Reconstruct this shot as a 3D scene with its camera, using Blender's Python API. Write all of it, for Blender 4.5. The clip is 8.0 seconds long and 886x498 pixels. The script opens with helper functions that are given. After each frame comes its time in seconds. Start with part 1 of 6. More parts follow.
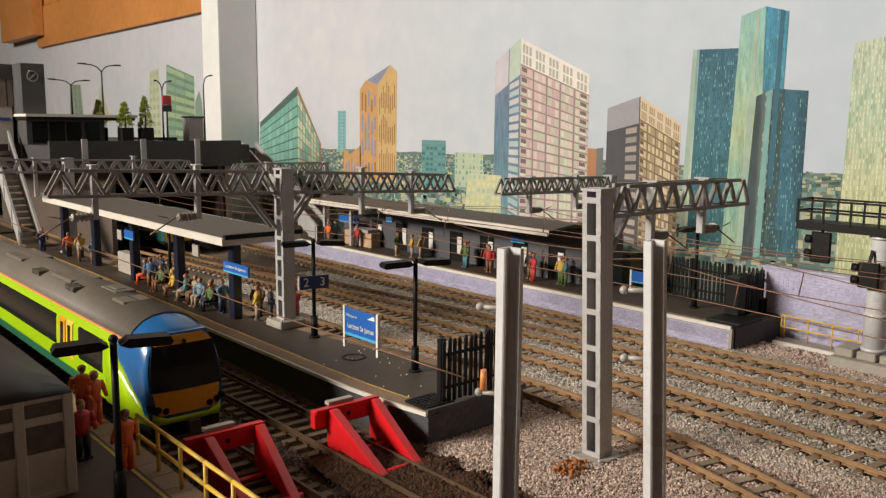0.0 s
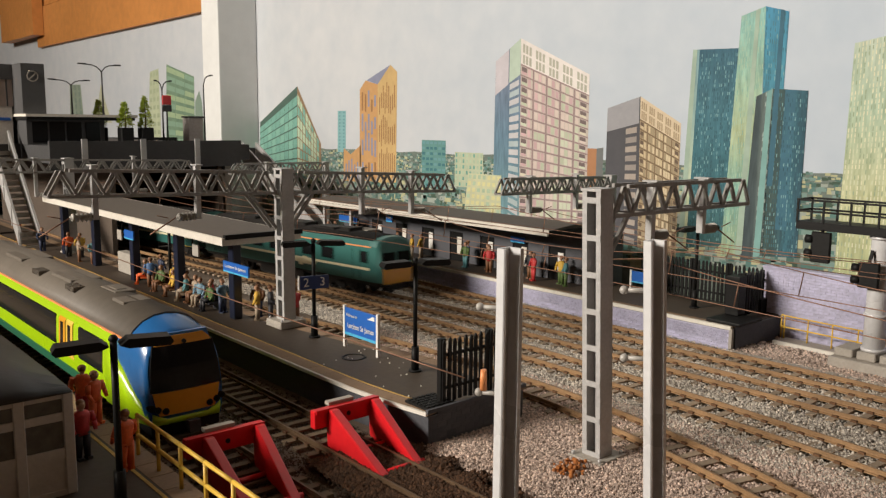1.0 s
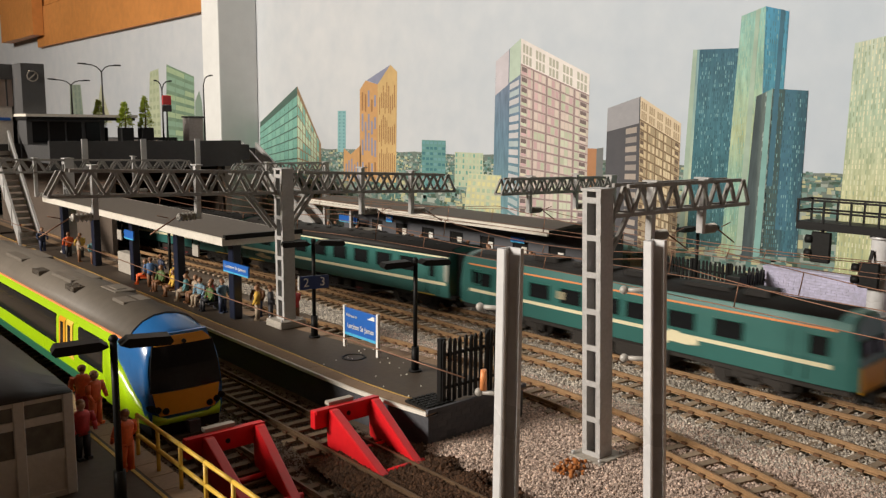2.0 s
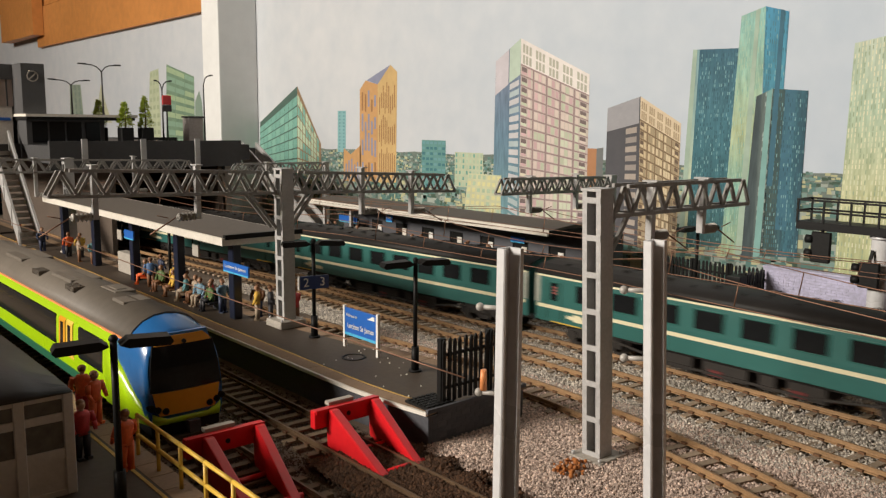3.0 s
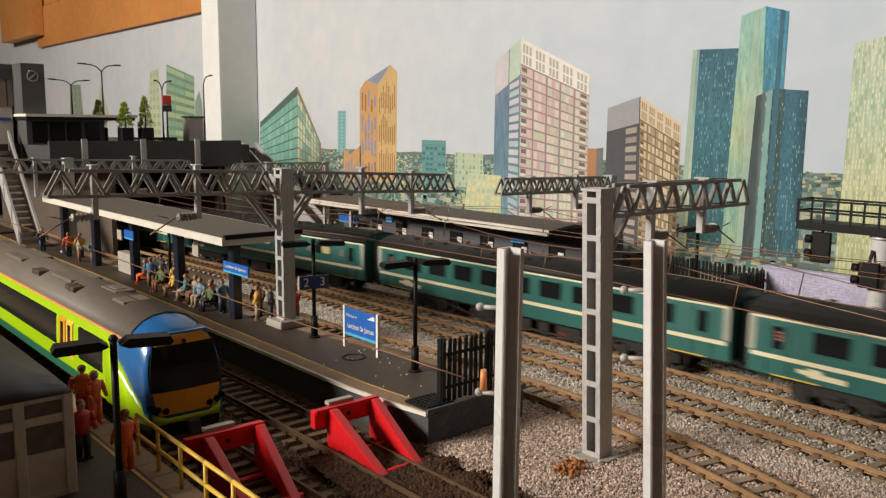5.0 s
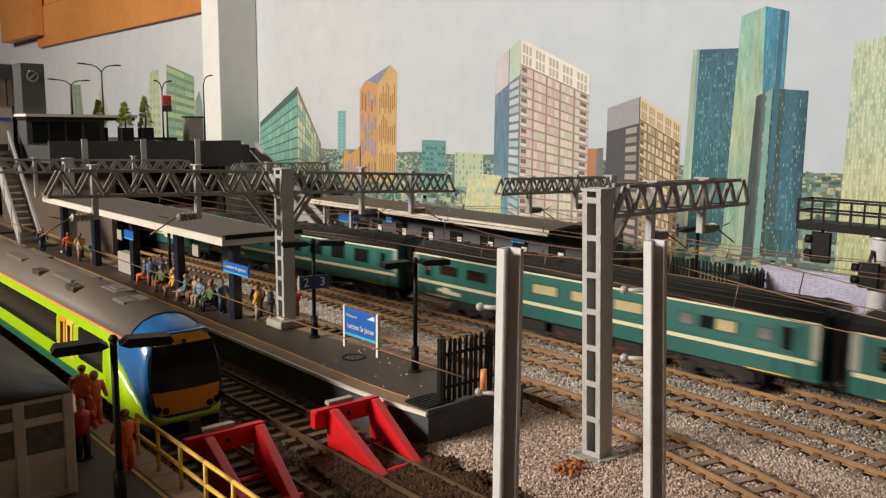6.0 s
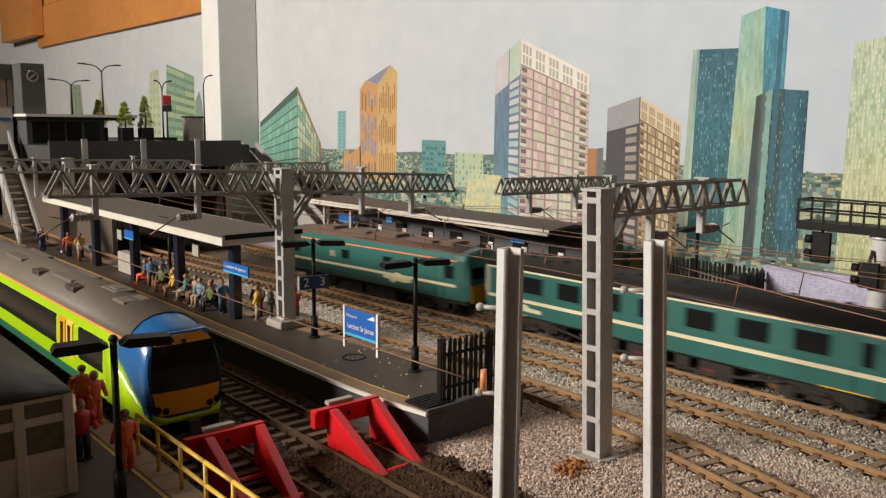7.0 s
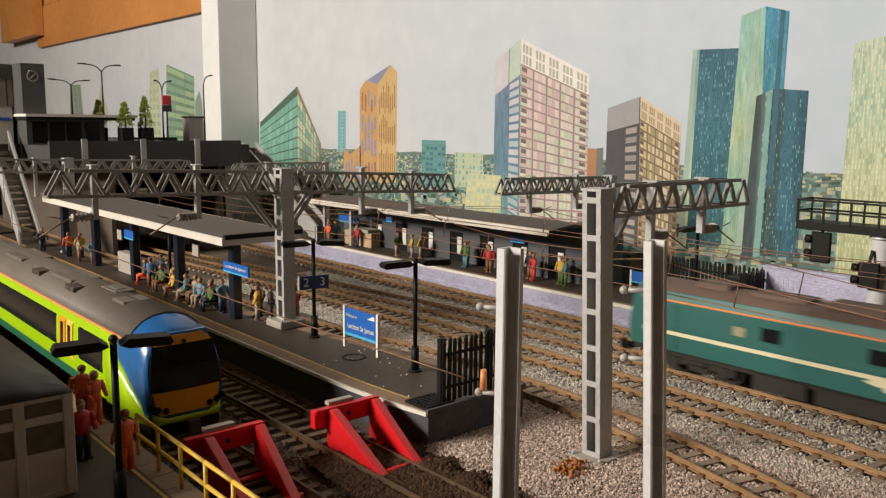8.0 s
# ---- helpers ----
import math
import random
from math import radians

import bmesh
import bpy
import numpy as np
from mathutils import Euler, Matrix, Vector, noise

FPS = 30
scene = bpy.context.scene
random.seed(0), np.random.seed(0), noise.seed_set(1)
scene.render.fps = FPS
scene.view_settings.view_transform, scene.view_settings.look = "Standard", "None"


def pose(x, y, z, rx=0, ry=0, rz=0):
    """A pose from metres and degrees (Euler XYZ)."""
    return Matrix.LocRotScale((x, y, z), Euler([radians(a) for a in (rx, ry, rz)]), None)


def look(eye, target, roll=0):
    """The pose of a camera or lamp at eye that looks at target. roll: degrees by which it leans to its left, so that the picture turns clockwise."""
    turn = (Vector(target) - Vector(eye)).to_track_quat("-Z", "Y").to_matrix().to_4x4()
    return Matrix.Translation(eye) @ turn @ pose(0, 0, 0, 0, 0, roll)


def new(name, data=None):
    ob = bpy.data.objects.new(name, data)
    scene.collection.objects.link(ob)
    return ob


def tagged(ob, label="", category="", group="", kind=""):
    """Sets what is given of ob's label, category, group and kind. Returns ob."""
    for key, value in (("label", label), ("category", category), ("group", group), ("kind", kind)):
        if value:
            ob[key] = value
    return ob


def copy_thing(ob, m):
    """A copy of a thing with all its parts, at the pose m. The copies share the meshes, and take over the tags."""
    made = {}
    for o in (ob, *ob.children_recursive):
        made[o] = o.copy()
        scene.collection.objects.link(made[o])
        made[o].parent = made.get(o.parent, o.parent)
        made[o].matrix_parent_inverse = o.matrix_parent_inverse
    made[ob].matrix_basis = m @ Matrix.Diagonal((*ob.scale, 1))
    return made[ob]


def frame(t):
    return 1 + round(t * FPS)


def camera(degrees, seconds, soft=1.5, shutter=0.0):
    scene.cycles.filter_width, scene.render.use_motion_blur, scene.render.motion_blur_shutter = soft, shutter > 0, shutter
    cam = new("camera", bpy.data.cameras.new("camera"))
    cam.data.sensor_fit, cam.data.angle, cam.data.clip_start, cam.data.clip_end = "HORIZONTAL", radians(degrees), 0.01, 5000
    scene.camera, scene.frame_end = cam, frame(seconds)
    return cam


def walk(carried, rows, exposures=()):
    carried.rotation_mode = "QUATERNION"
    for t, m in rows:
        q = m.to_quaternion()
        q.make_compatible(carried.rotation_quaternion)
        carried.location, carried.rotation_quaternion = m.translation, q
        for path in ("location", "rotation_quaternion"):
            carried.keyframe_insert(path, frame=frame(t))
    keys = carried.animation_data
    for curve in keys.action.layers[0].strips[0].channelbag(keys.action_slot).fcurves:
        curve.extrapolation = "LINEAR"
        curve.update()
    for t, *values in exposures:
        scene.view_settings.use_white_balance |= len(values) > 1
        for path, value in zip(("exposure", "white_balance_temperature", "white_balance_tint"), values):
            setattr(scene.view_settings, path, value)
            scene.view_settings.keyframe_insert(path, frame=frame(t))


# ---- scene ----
MM = 0.001          # all sizes below are millimetres of the model
EYE_Z = 129.5
FWD = (-0.74879, 0.64635, -0.14548)

cam = camera(55.82, 8.0, soft=1.3, shutter=0.4)
eye = (0.0, 0.0, EYE_Z * MM)
aim = (eye[0] + FWD[0], eye[1] + FWD[1], eye[2] + FWD[2])
walk(cam, [(0.0, look(eye, aim, 0.516)), (8.0, look(eye, aim, 0.516))], exposures=[(0.0, 0.0), (8.0, 0.0)])

# ---- world and light ----
world = bpy.data.worlds.new("world")
scene.world = world
world.use_nodes = True
sky = world.node_tree.nodes.new("ShaderNodeTexSky")
sky.sky_type, sky.sun_disc = "NISHITA", False
sky.sun_elevation, sky.sun_rotation = radians(35), radians(150)
world.node_tree.links.new(sky.outputs[0], world.node_tree.nodes["Background"].inputs[0])
world.node_tree.nodes["Background"].inputs[1].default_value = 0.1


def area_lamp(name, at, to, sx, sy, watts, color):
    data = bpy.data.lights.new(name, "AREA")
    data.shape, data.size, data.size_y = "RECTANGLE", sx * MM, sy * MM
    data.energy, data.color = watts, color
    ob = new(name, data)
    ob.matrix_basis = look([a * MM for a in at], [a * MM for a in to])
    return ob


# daylight through the window to the left of the camera
area_lamp("window_light", (-850, -1290, 730), (-250, 320, 30), 700, 320, 47.5, (1.0, 0.905, 0.785))


# ---- materials ----
MATS = {}


def mat(name, color, rough=0.6, metal=0.0, vary=0.18, size=4.0, bump=0.15, color2=None, coat=0.0, island=False, rand=0.0, spec=0.5):
    """A painted or raw surface: two scales of variation (size in mm), fine relief."""
    if name in MATS:
        return MATS[name]
    m = bpy.data.materials.new(name)
    m.use_nodes = True
    nt = m.node_tree
    bs = nt.nodes["Principled BSDF"]
    tc = nt.nodes.new("ShaderNodeTexCoord")

    def noise_tex(scale, detail):
        n = nt.nodes.new("ShaderNodeTexNoise")
        n.inputs["Scale"].default_value = scale
        n.inputs["Detail"].default_value = detail
        nt.links.new(tc.outputs["Object"], n.inputs["Vector"])
        return n
    big, fine = noise_tex(1000 / (size * 6), 3), noise_tex(1000 / size * 2.0, 5)
    add = nt.nodes.new("ShaderNodeMath")
    add.operation = "MULTIPLY_ADD"
    nt.links.new(fine.outputs[0], add.inputs[0])
    add.inputs[1].default_value = 0.5
    half = nt.nodes.new("ShaderNodeMath")
    half.operation = "MULTIPLY"
    half.inputs[1].default_value = 0.5
    nt.links.new(big.outputs[0], half.inputs[0])
    nt.links.new(half.outputs[0], add.inputs[2])
    ramp = nt.nodes.new("ShaderNodeValToRGB")
    ramp.color_ramp.elements[0].position, ramp.color_ramp.elements[1].position = 0.32, 0.68
    c = Vector(color)
    d = Vector(color2) if color2 else c * (1 + vary)
    e = c if color2 else c * (1 - vary)
    ramp.color_ramp.elements[0].color = (*e, 1)
    ramp.color_ramp.elements[1].color = (*d, 1)
    nt.links.new(add.outputs[0], ramp.inputs[0])
    out = ramp.outputs[0]
    if island or rand:
        hsv = nt.nodes.new("ShaderNodeHueSaturation")
        if island:
            src = nt.nodes.new("ShaderNodeNewGeometry").outputs["Random Per Island"]
        else:
            src = nt.nodes.new("ShaderNodeObjectInfo").outputs["Random"]
        mr = nt.nodes.new("ShaderNodeMapRange")
        k = rand or 0.6
        mr.inputs[3].default_value, mr.inputs[4].default_value = 1 - k, 1 + k
        nt.links.new(src, mr.inputs[0])
        nt.links.new(mr.outputs[0], hsv.inputs["Value"])
        nt.links.new(out, hsv.inputs["Color"])
        out = hsv.outputs[0]
    nt.links.new(out, bs.inputs["Base Color"])
    bs.inputs["Metallic"].default_value = metal
    bs.inputs["Specular IOR Level"].default_value = spec
    bs.inputs["Coat Weight"].default_value = coat
    rr = nt.nodes.new("ShaderNodeMapRange")
    rr.inputs[3].default_value, rr.inputs[4].default_value = max(0.02, rough - 0.12), min(1, rough + 0.12)
    nt.links.new(big.outputs[0], rr.inputs[0])
    nt.links.new(rr.outputs[0], bs.inputs["Roughness"])
    if bump:
        b = nt.nodes.new("ShaderNodeBump")
        b.inputs["Strength"].default_value = bump
        b.inputs["Distance"].default_value = 0.0006
        nt.links.new(fine.outputs[0], b.inputs["Height"])
        nt.links.new(b.outputs[0], bs.inputs["Normal"])
    MATS[name] = m
    return m


def glass_mat(name, color, rough=0.05):
    m = bpy.data.materials.new(name)
    m.use_nodes = True
    bs = m.node_tree.nodes["Principled BSDF"]
    bs.inputs["Base Color"].default_value = (*color, 1)
    bs.inputs["Transmission Weight"].default_value = 1.0
    bs.inputs["Roughness"].default_value = rough
    bs.inputs["IOR"].default_value = 1.3
    MATS[name] = m
    return m


M_BLACK = mat("black_paint", (0.011, 0.011, 0.011), 0.5, vary=0.3, spec=0.18)
M_DARK = mat("dark_grey_plastic", (0.04, 0.04, 0.042), 0.55)
M_STEEL = mat("grey_mast_paint", (0.44, 0.435, 0.43), 0.42, metal=0.08, vary=0.16, size=3)
M_TRUSS = mat("weathered_grey_truss", (0.27, 0.26, 0.245), 0.5, metal=0.1, vary=0.25, size=3)
M_SILVER = mat("silver_post", (0.68, 0.68, 0.69), 0.3, metal=0.12, vary=0.08, size=5, bump=0.05)
M_WHITE = mat("white_paint", (0.78, 0.76, 0.72), 0.5, vary=0.06)
M_CREAM = mat("cream_fascia", (0.66, 0.62, 0.55), 0.55, vary=0.1)
M_ASPHALT = mat("platform_asphalt", (0.058, 0.041, 0.028), 0.62, vary=0.25, size=6, bump=0.12)
M_COPING = mat("coping_stone", (0.26, 0.172, 0.105), 0.75, vary=0.16, size=3, rand=0.08)
M_EDGE = mat("white_edge_line", (0.72, 0.69, 0.62), 0.6, vary=0.12, size=4)
M_YELLOW = mat("yellow_paint", (0.72, 0.46, 0.06), 0.5, vary=0.12)
M_LAV = mat("lavender_brick_paper", (0.42, 0.41, 0.55), 0.8, vary=0.3, size=4.5, rand=0.16)
M_LAVJ = mat("lavender_mortar", (0.44, 0.43, 0.56), 0.85, vary=0.1, size=2)
M_STONE = mat("dark_stone", (0.075, 0.078, 0.09), 0.8, vary=0.25, size=3, rand=0.2)
M_ROOF = mat("canopy_roof_grey", (0.088, 0.076, 0.064), 0.7, vary=0.14, size=8, bump=0.08)
M_NAVY = mat("navy_building", (0.085, 0.087, 0.10), 0.6, vary=0.1)
M_BLUE = mat("sign_blue", (0.02, 0.12, 0.46), 0.4, vary=0.06, bump=0.03)
M_NAVYSIGN = mat("number_sign_navy", (0.02, 0.045, 0.16), 0.4, vary=0.06, bump=0.03)
M_RED = mat("red_plastic", (0.62, 0.012, 0.018), 0.35, vary=0.08, size=5, bump=0.05)
M_RAIL = mat("rusty_rail", (0.305, 0.187, 0.094), 0.55, metal=0.1, vary=0.25, size=3)
# darker rail colour for the two siding tracks
M_SIDING_RAIL = mat("dark_siding_rail", (0.13, 0.078, 0.04), 0.6, metal=0.1, vary=0.25, size=3)
M_SLEEPER = mat("weathered_sleeper", (0.31, 0.24, 0.17), 0.85, vary=0.22, size=2, rand=0.25)
M_CHAIR = mat("rail_chair", (0.13, 0.065, 0.03), 0.8, vary=0.3, size=1)
M_BALLAST = mat("ballast_stone", (0.58, 0.455, 0.385), 0.9, vary=0.2, size=2, island=True, rand=0.6)
M_GROUND = mat("ballast_bed", (0.15, 0.115, 0.085), 0.95, vary=0.4, size=2.2, bump=0.6)
M_GREEN = mat("loco_green", (0.034, 0.135, 0.122), 0.35, vary=0.06, size=12, bump=0.02, coat=0.1)
M_CSTRIPE = mat("cream_stripe", (0.74, 0.68, 0.46), 0.45, vary=0.06, bump=0.02)
M_CROOF = mat("coach_roof", (0.012, 0.0105, 0.0095), 0.62, vary=0.2, size=8, spec=0.3)
M_LROOF = mat("loco_roof_brown", (0.14, 0.085, 0.065), 0.6, vary=0.2, size=6)
M_ORANGE = mat("orange_line", (0.7, 0.26, 0.09), 0.5, vary=0.05)
M_UNDER = mat("underframe", (0.022, 0.018, 0.015), 0.8, vary=0.35, size=3)
M_WINDOW = mat("dark_window", (0.012, 0.013, 0.014), 0.05, vary=0.2, bump=0.0, spec=0.12)
M_LIME = mat("lime_green", (0.37, 0.60, 0.006), 0.3, vary=0.05, size=14, bump=0.02, coat=0.2)
M_DGREEN = mat("unit_dark_green", (0.02, 0.11, 0.06), 0.35, vary=0.08, bump=0.02)
M_CABBLUE = mat("cab_blue", (0.015, 0.115, 0.33), 0.3, vary=0.06, size=10, bump=0.02, coat=0.3)
M_CABYEL = mat("cab_amber", (0.66, 0.30, 0.015), 0.35, vary=0.06, bump=0.02, coat=0.1)
M_UNITROOF = mat("unit_roof_grey", (0.135, 0.116, 0.094), 0.6, vary=0.12, size=10)
M_COPPER = mat("copper_wire", (0.24, 0.13, 0.085), 0.5, metal=0.6, vary=0.1)
M_INSUL = mat("insulator_grey", (0.42, 0.40, 0.37), 0.35, vary=0.12, size=1)
M_CONC = mat("concrete", (0.36, 0.33, 0.29), 0.8, vary=0.15, size=3)
M_WOOD = mat("orange_wood", (0.56, 0.235, 0.065), 0.5, vary=0.16, size=25, bump=0.05)
M_PLASTER = mat("white_wall", (0.61, 0.61, 0.60), 0.8, vary=0.04, size=40, bump=0.03)


# ---- mesh helpers (millimetres) ----
def box(bm, x0, x1, y0, y1, z0, z1, mi=0):
    v = [bm.verts.new(p) for p in ((x0, y0, z0), (x1, y0, z0), (x1, y1, z0), (x0, y1, z0), (x0, y0, z1), (x1, y0, z1), (x1, y1, z1), (x0, y1, z1))]
    for q in ((3, 2, 1, 0), (4, 5, 6, 7), (0, 1, 5, 4), (1, 2, 6, 5), (2, 3, 7, 6), (3, 0, 4, 7)):
        bm.faces.new([v[i] for i in q]).material_index = mi
    return v


def bar(bm, p, q, w, h=None, mi=0, up=(0, 0, 1)):
    """A square bar from p to q, w wide and h high."""
    p, q = Vector(p), Vector(q)
    h = h or w
    d = (q - p).normalized()
    u = Vector(up)
    if abs(d.dot(u)) > 0.95:
        u = Vector((1, 0, 0))
    s = d.cross(u).normalized()
    u = s.cross(d)
    v = [bm.verts.new(e + s * a * w / 2 + u * b * h / 2) for e in (p, q) for a, b in ((-1, -1), (1, -1), (1, 1), (-1, 1))]
    for f in ((3, 2, 1, 0), (4, 5, 6, 7), (0, 1, 5, 4), (1, 2, 6, 5), (2, 3, 7, 6), (3, 0, 4, 7)):
        bm.faces.new([v[i] for i in f]).material_index = mi


def rod(bm, p, q, r, r2=None, seg=8, mi=0):
    p, q = Vector(p), Vector(q)
    r2 = r if r2 is None else r2
    d = (q - p).normalized()
    s = d.orthogonal().normalized()
    u = d.cross(s)
    rings = []
    for e, rr in ((p, r), (q, r2)):
        rings.append([bm.verts.new(e + (s * math.cos(a) + u * math.sin(a)) * rr) for a in [2 * math.pi * i / seg for i in range(seg)]])
    for i in range(seg):
        f = bm.faces.new((rings[0][i], rings[0][(i + 1) % seg], rings[1][(i + 1) % seg], rings[1][i]))
        f.smooth, f.material_index = True, mi
    bm.faces.new(rings[0][::-1]).material_index = mi
    bm.faces.new(rings[1]).material_index = mi


def ball(bm, c, r, sx=1, sy=1, sz=1, mi=0, seg=8):
    m = Matrix.Translation(c) @ Matrix.Diagonal((sx, sy, sz, 1))
    for v in bmesh.ops.create_uvsphere(bm, u_segments=seg, v_segments=max(4, seg - 2), radius=r, matrix=m)["verts"]:
        for f in v.link_faces:
            f.smooth, f.material_index = True, mi


def prism(bm, outline, x0, x1, mi=0, axis="x", smooth=False):
    """An outline of (a, b) pairs, drawn out along an axis: x keeps (y, z), y keeps (x, z), z keeps (x, y)."""
    def at(a, b, c):
        return {"x": (c, a, b), "y": (a, c, b), "z": (a, b, c)}[axis]
    r0 = [bm.verts.new(at(a, b, x0)) for a, b in outline]
    r1 = [bm.verts.new(at(a, b, x1)) for a, b in outline]
    n = len(outline)
    for i in range(n):
        f = bm.faces.new((r0[i], r0[(i + 1) % n], r1[(i + 1) % n], r1[i]))
        f.smooth, f.material_index = smooth, mi
    bm.faces.new(r0[::-1]).material_index = mi
    bm.faces.new(r1).material_index = mi


def loft(bm, rings, mi=0, smooth=True, cap=True, closed=True):
    rs = [[bm.verts.new(p) for p in r] for r in rings]
    n = len(rs[0])
    for a, b in zip(rs, rs[1:]):
        for i in range(n if closed else n - 1):
            f = bm.faces.new((a[i], a[(i + 1) % n], b[(i + 1) % n], b[i]))
            f.smooth, f.material_index = smooth, mi
    if cap:
        bm.faces.new(rs[0][::-1]).material_index = mi
        bm.faces.new(rs[-1]).material_index = mi


def bevel(bm, w, seg=2):
    bmesh.ops.remove_doubles(bm, verts=bm.verts, dist=1e-4)
    bmesh.ops.bevel(bm, geom=list(bm.edges), offset=w, segments=seg, affect="EDGES", profile=0.6, clamp_overlap=True)


def finish(bm, name, mats):
    bmesh.ops.recalc_face_normals(bm, faces=bm.faces)
    bmesh.ops.scale(bm, vec=(MM, MM, MM), verts=bm.verts)
    me = bpy.data.meshes.new(name)
    bm.to_mesh(me)
    bm.free()
    for m in (mats if isinstance(mats, (list, tuple)) else [mats]):
        me.materials.append(m)
    return me


def part(name, bm, material, parent=None, label="", at=None):
    """Links a bmesh as one mesh object, under a thing or part if given."""
    ob = new(name, finish(bm, name, material))
    if at is not None:
        ob.matrix_basis = at
    if parent is not None:
        ob.parent = parent
    if label:
        ob["label"] = label
    return ob


def piece(name, mesh, parent, at):
    """One more object on a shared mesh."""
    ob = new(name, mesh)
    ob.parent = parent
    ob.matrix_basis = at
    return ob


def thing(name, label, category, x=0, y=0, z=0, rz=0, group="", kind=""):
    ob = new(name)
    ob.matrix_basis = pose(x * MM, y * MM, z * MM, 0, 0, rz)
    ob.empty_display_size = 0.01
    return tagged(ob, label, category, group, kind)


def put(x, y, z, rx=0, ry=0, rz=0):
    return pose(x * MM, y * MM, z * MM, rx, ry, rz)


def B():
    return bmesh.new()


def writing(name, text, size, parent, m, material, width=None):
    """Letters in the built-in font as a thin mesh, standing in the xz plane of m."""
    cu = bpy.data.curves.new(name, "FONT")
    cu.body, cu.size, cu.extrude = text, size * MM, 0.05 * MM
    cu.align_x, cu.align_y = "CENTER", "CENTER"
    tmp = new(name + "_curve", cu)
    me = bpy.data.meshes.new_from_object(tmp.evaluated_get(bpy.context.evaluated_depsgraph_get()))
    bpy.data.objects.remove(tmp)
    bpy.data.curves.remove(cu)
    if width:
        xs = [v.co.x for v in me.vertices]
        me.transform(Matrix.Diagonal((width * MM / (max(xs) - min(xs)), 1, 1, 1)))
    me.materials.append(material)
    ob = new(name, me)
    ob.parent = parent
    ob.matrix_basis = m @ pose(0, 0, 0, 90)
    return ob
# ---- the shed round the layout ----
# walls out of view are kept dark so they bounce little light
M_SHEDWALL = mat("stained_boards", (0.14, 0.085, 0.05), 0.7, vary=0.2, size=40)


def room():
    wall = thing("wall_back", "plain white painted back wall of the shed", "wall", kind="structure")
    b = B()
    box(b, -3100, -40, 560, 680, -1000, 1650)
    part("plaster", b, M_PLASTER, wall)
    # unseen dark boards, added so the white wall bounces less light rightwards
    b = B()
    box(b, -40, 1500, 556, 680, -1000, 1650)
    part("boarding", b, M_SHEDWALL, wall, "unseen dark boards added to cut bounced light")
    w2 = thing("wall_end", "dark stained timber end wall of the shed", "wall", kind="structure")
    b = B()
    box(b, -3180, -3100, -1400, 680, -1000, 1650)
    part("plaster", b, M_SHEDWALL, w2)
    w3 = thing("wall_near_end", "dark stained timber wall behind the camera", "wall", kind="structure")
    b = B()
    box(b, 1500, 1580, -1400, 680, -1000, 1650)
    part("plaster", b, M_SHEDWALL, w3)
    w4 = thing("wall_window", "dark stained timber wall with a window opening", "wall", kind="structure")
    b = B()
    for x0, x1, z0, z1 in ((-3100, -1250, -1000, 1650), (-450, 1500, -1000, 1650), (-1250, -450, -1000, 540), (-1250, -450, 920, 1650)):
        box(b, x0, x1, -1400, -1300, z0, z1)
    part("plaster", b, M_SHEDWALL, w4)
    b = B()
    for x0, x1, z0, z1 in ((-1250, -1225, 540, 920), (-475, -450, 540, 920), (-1225, -475, 540, 560), (-1225, -475, 900, 920), (-860, -840, 560, 900)):
        box(b, x0, x1, -1380, -1330, z0, z1)
    part("window_frame", b, M_WHITE, w4)
    fl = thing("floor", "dark timber floor of the shed", "floor", kind="structure")
    b = B()
    box(b, -3180, 1580, -1400, 680, -1040, -1000)
    part("boards", b, mat("floor_boards", (0.16, 0.11, 0.07), 0.7, size=40), fl)
    b = B()
    box(b, -3180, 1580, -1400, 680, 1650, 1690)
    c = part("ceiling", b, mat("ceiling_board", (0.2, 0.13, 0.08), 0.8, size=40))
    tagged(c, "plain brown boarded ceiling of the shed", "ceiling", kind="structure")
    # timber frame over the wall
    tb = thing("timber_beam", "orange-brown stained wooden beam along the wall", "beam", kind="structure")
    b = B()
    box(b, -1985, -1030, 546, 559, 290, 372)
    box(b, -1985, -1030, 549, 559, 374, 470)
    part("beam", b, M_WOOD, tb)
    tp = thing("timber_post", "orange-brown stained wooden post in the corner", "post", kind="structure")
    b = B()
    box(b, -2190, -1932, 524, 545, 312, 1600)
    part("post", b, M_WOOD, tp)
    pl = thing("pillar", "white painted square pillar against the wall", "pillar", kind="structure")
    b = B()
    box(b, -1073, -1025, 500, 554.5, -200, 1650)
    bevel(b, 1.5)
    part("pillar_body", b, mat("pillar_paint", (0.74, 0.75, 0.74), 0.75, size=30, vary=0.05), pl)


room()

# ---- the baseboard, tracks and ballast ----
def y_t4(x):
    return 290.5 - 0.00095 * (x + 285) ** 2 if x > -285 else 290.5 - 0.00055 * (x + 285) ** 2 if x > -480 else 269.6


def y_t3(x):
    return 337 - (0.00024 * (x + 340) ** 2 if x > -340 else 0) - 0.07 * max(0, -540 - x)


def y_t2(x):
    return 378.5 - 0.00011 * (max(x, -540) + 220) ** 2 * (x < -220) - 0.07 * max(0, -540 - x)


def dip(x):
    """The main line falls away towards the bridge."""
    return -0.000014 * (x + 220) ** 2 if x < -220 else 0.0


TRACKS = {"t2": y_t2, "f": lambda x: 415.5, "t3": y_t3, "t4": y_t4, "p2": lambda x: 179.0, "p1": lambda x: 137.0}


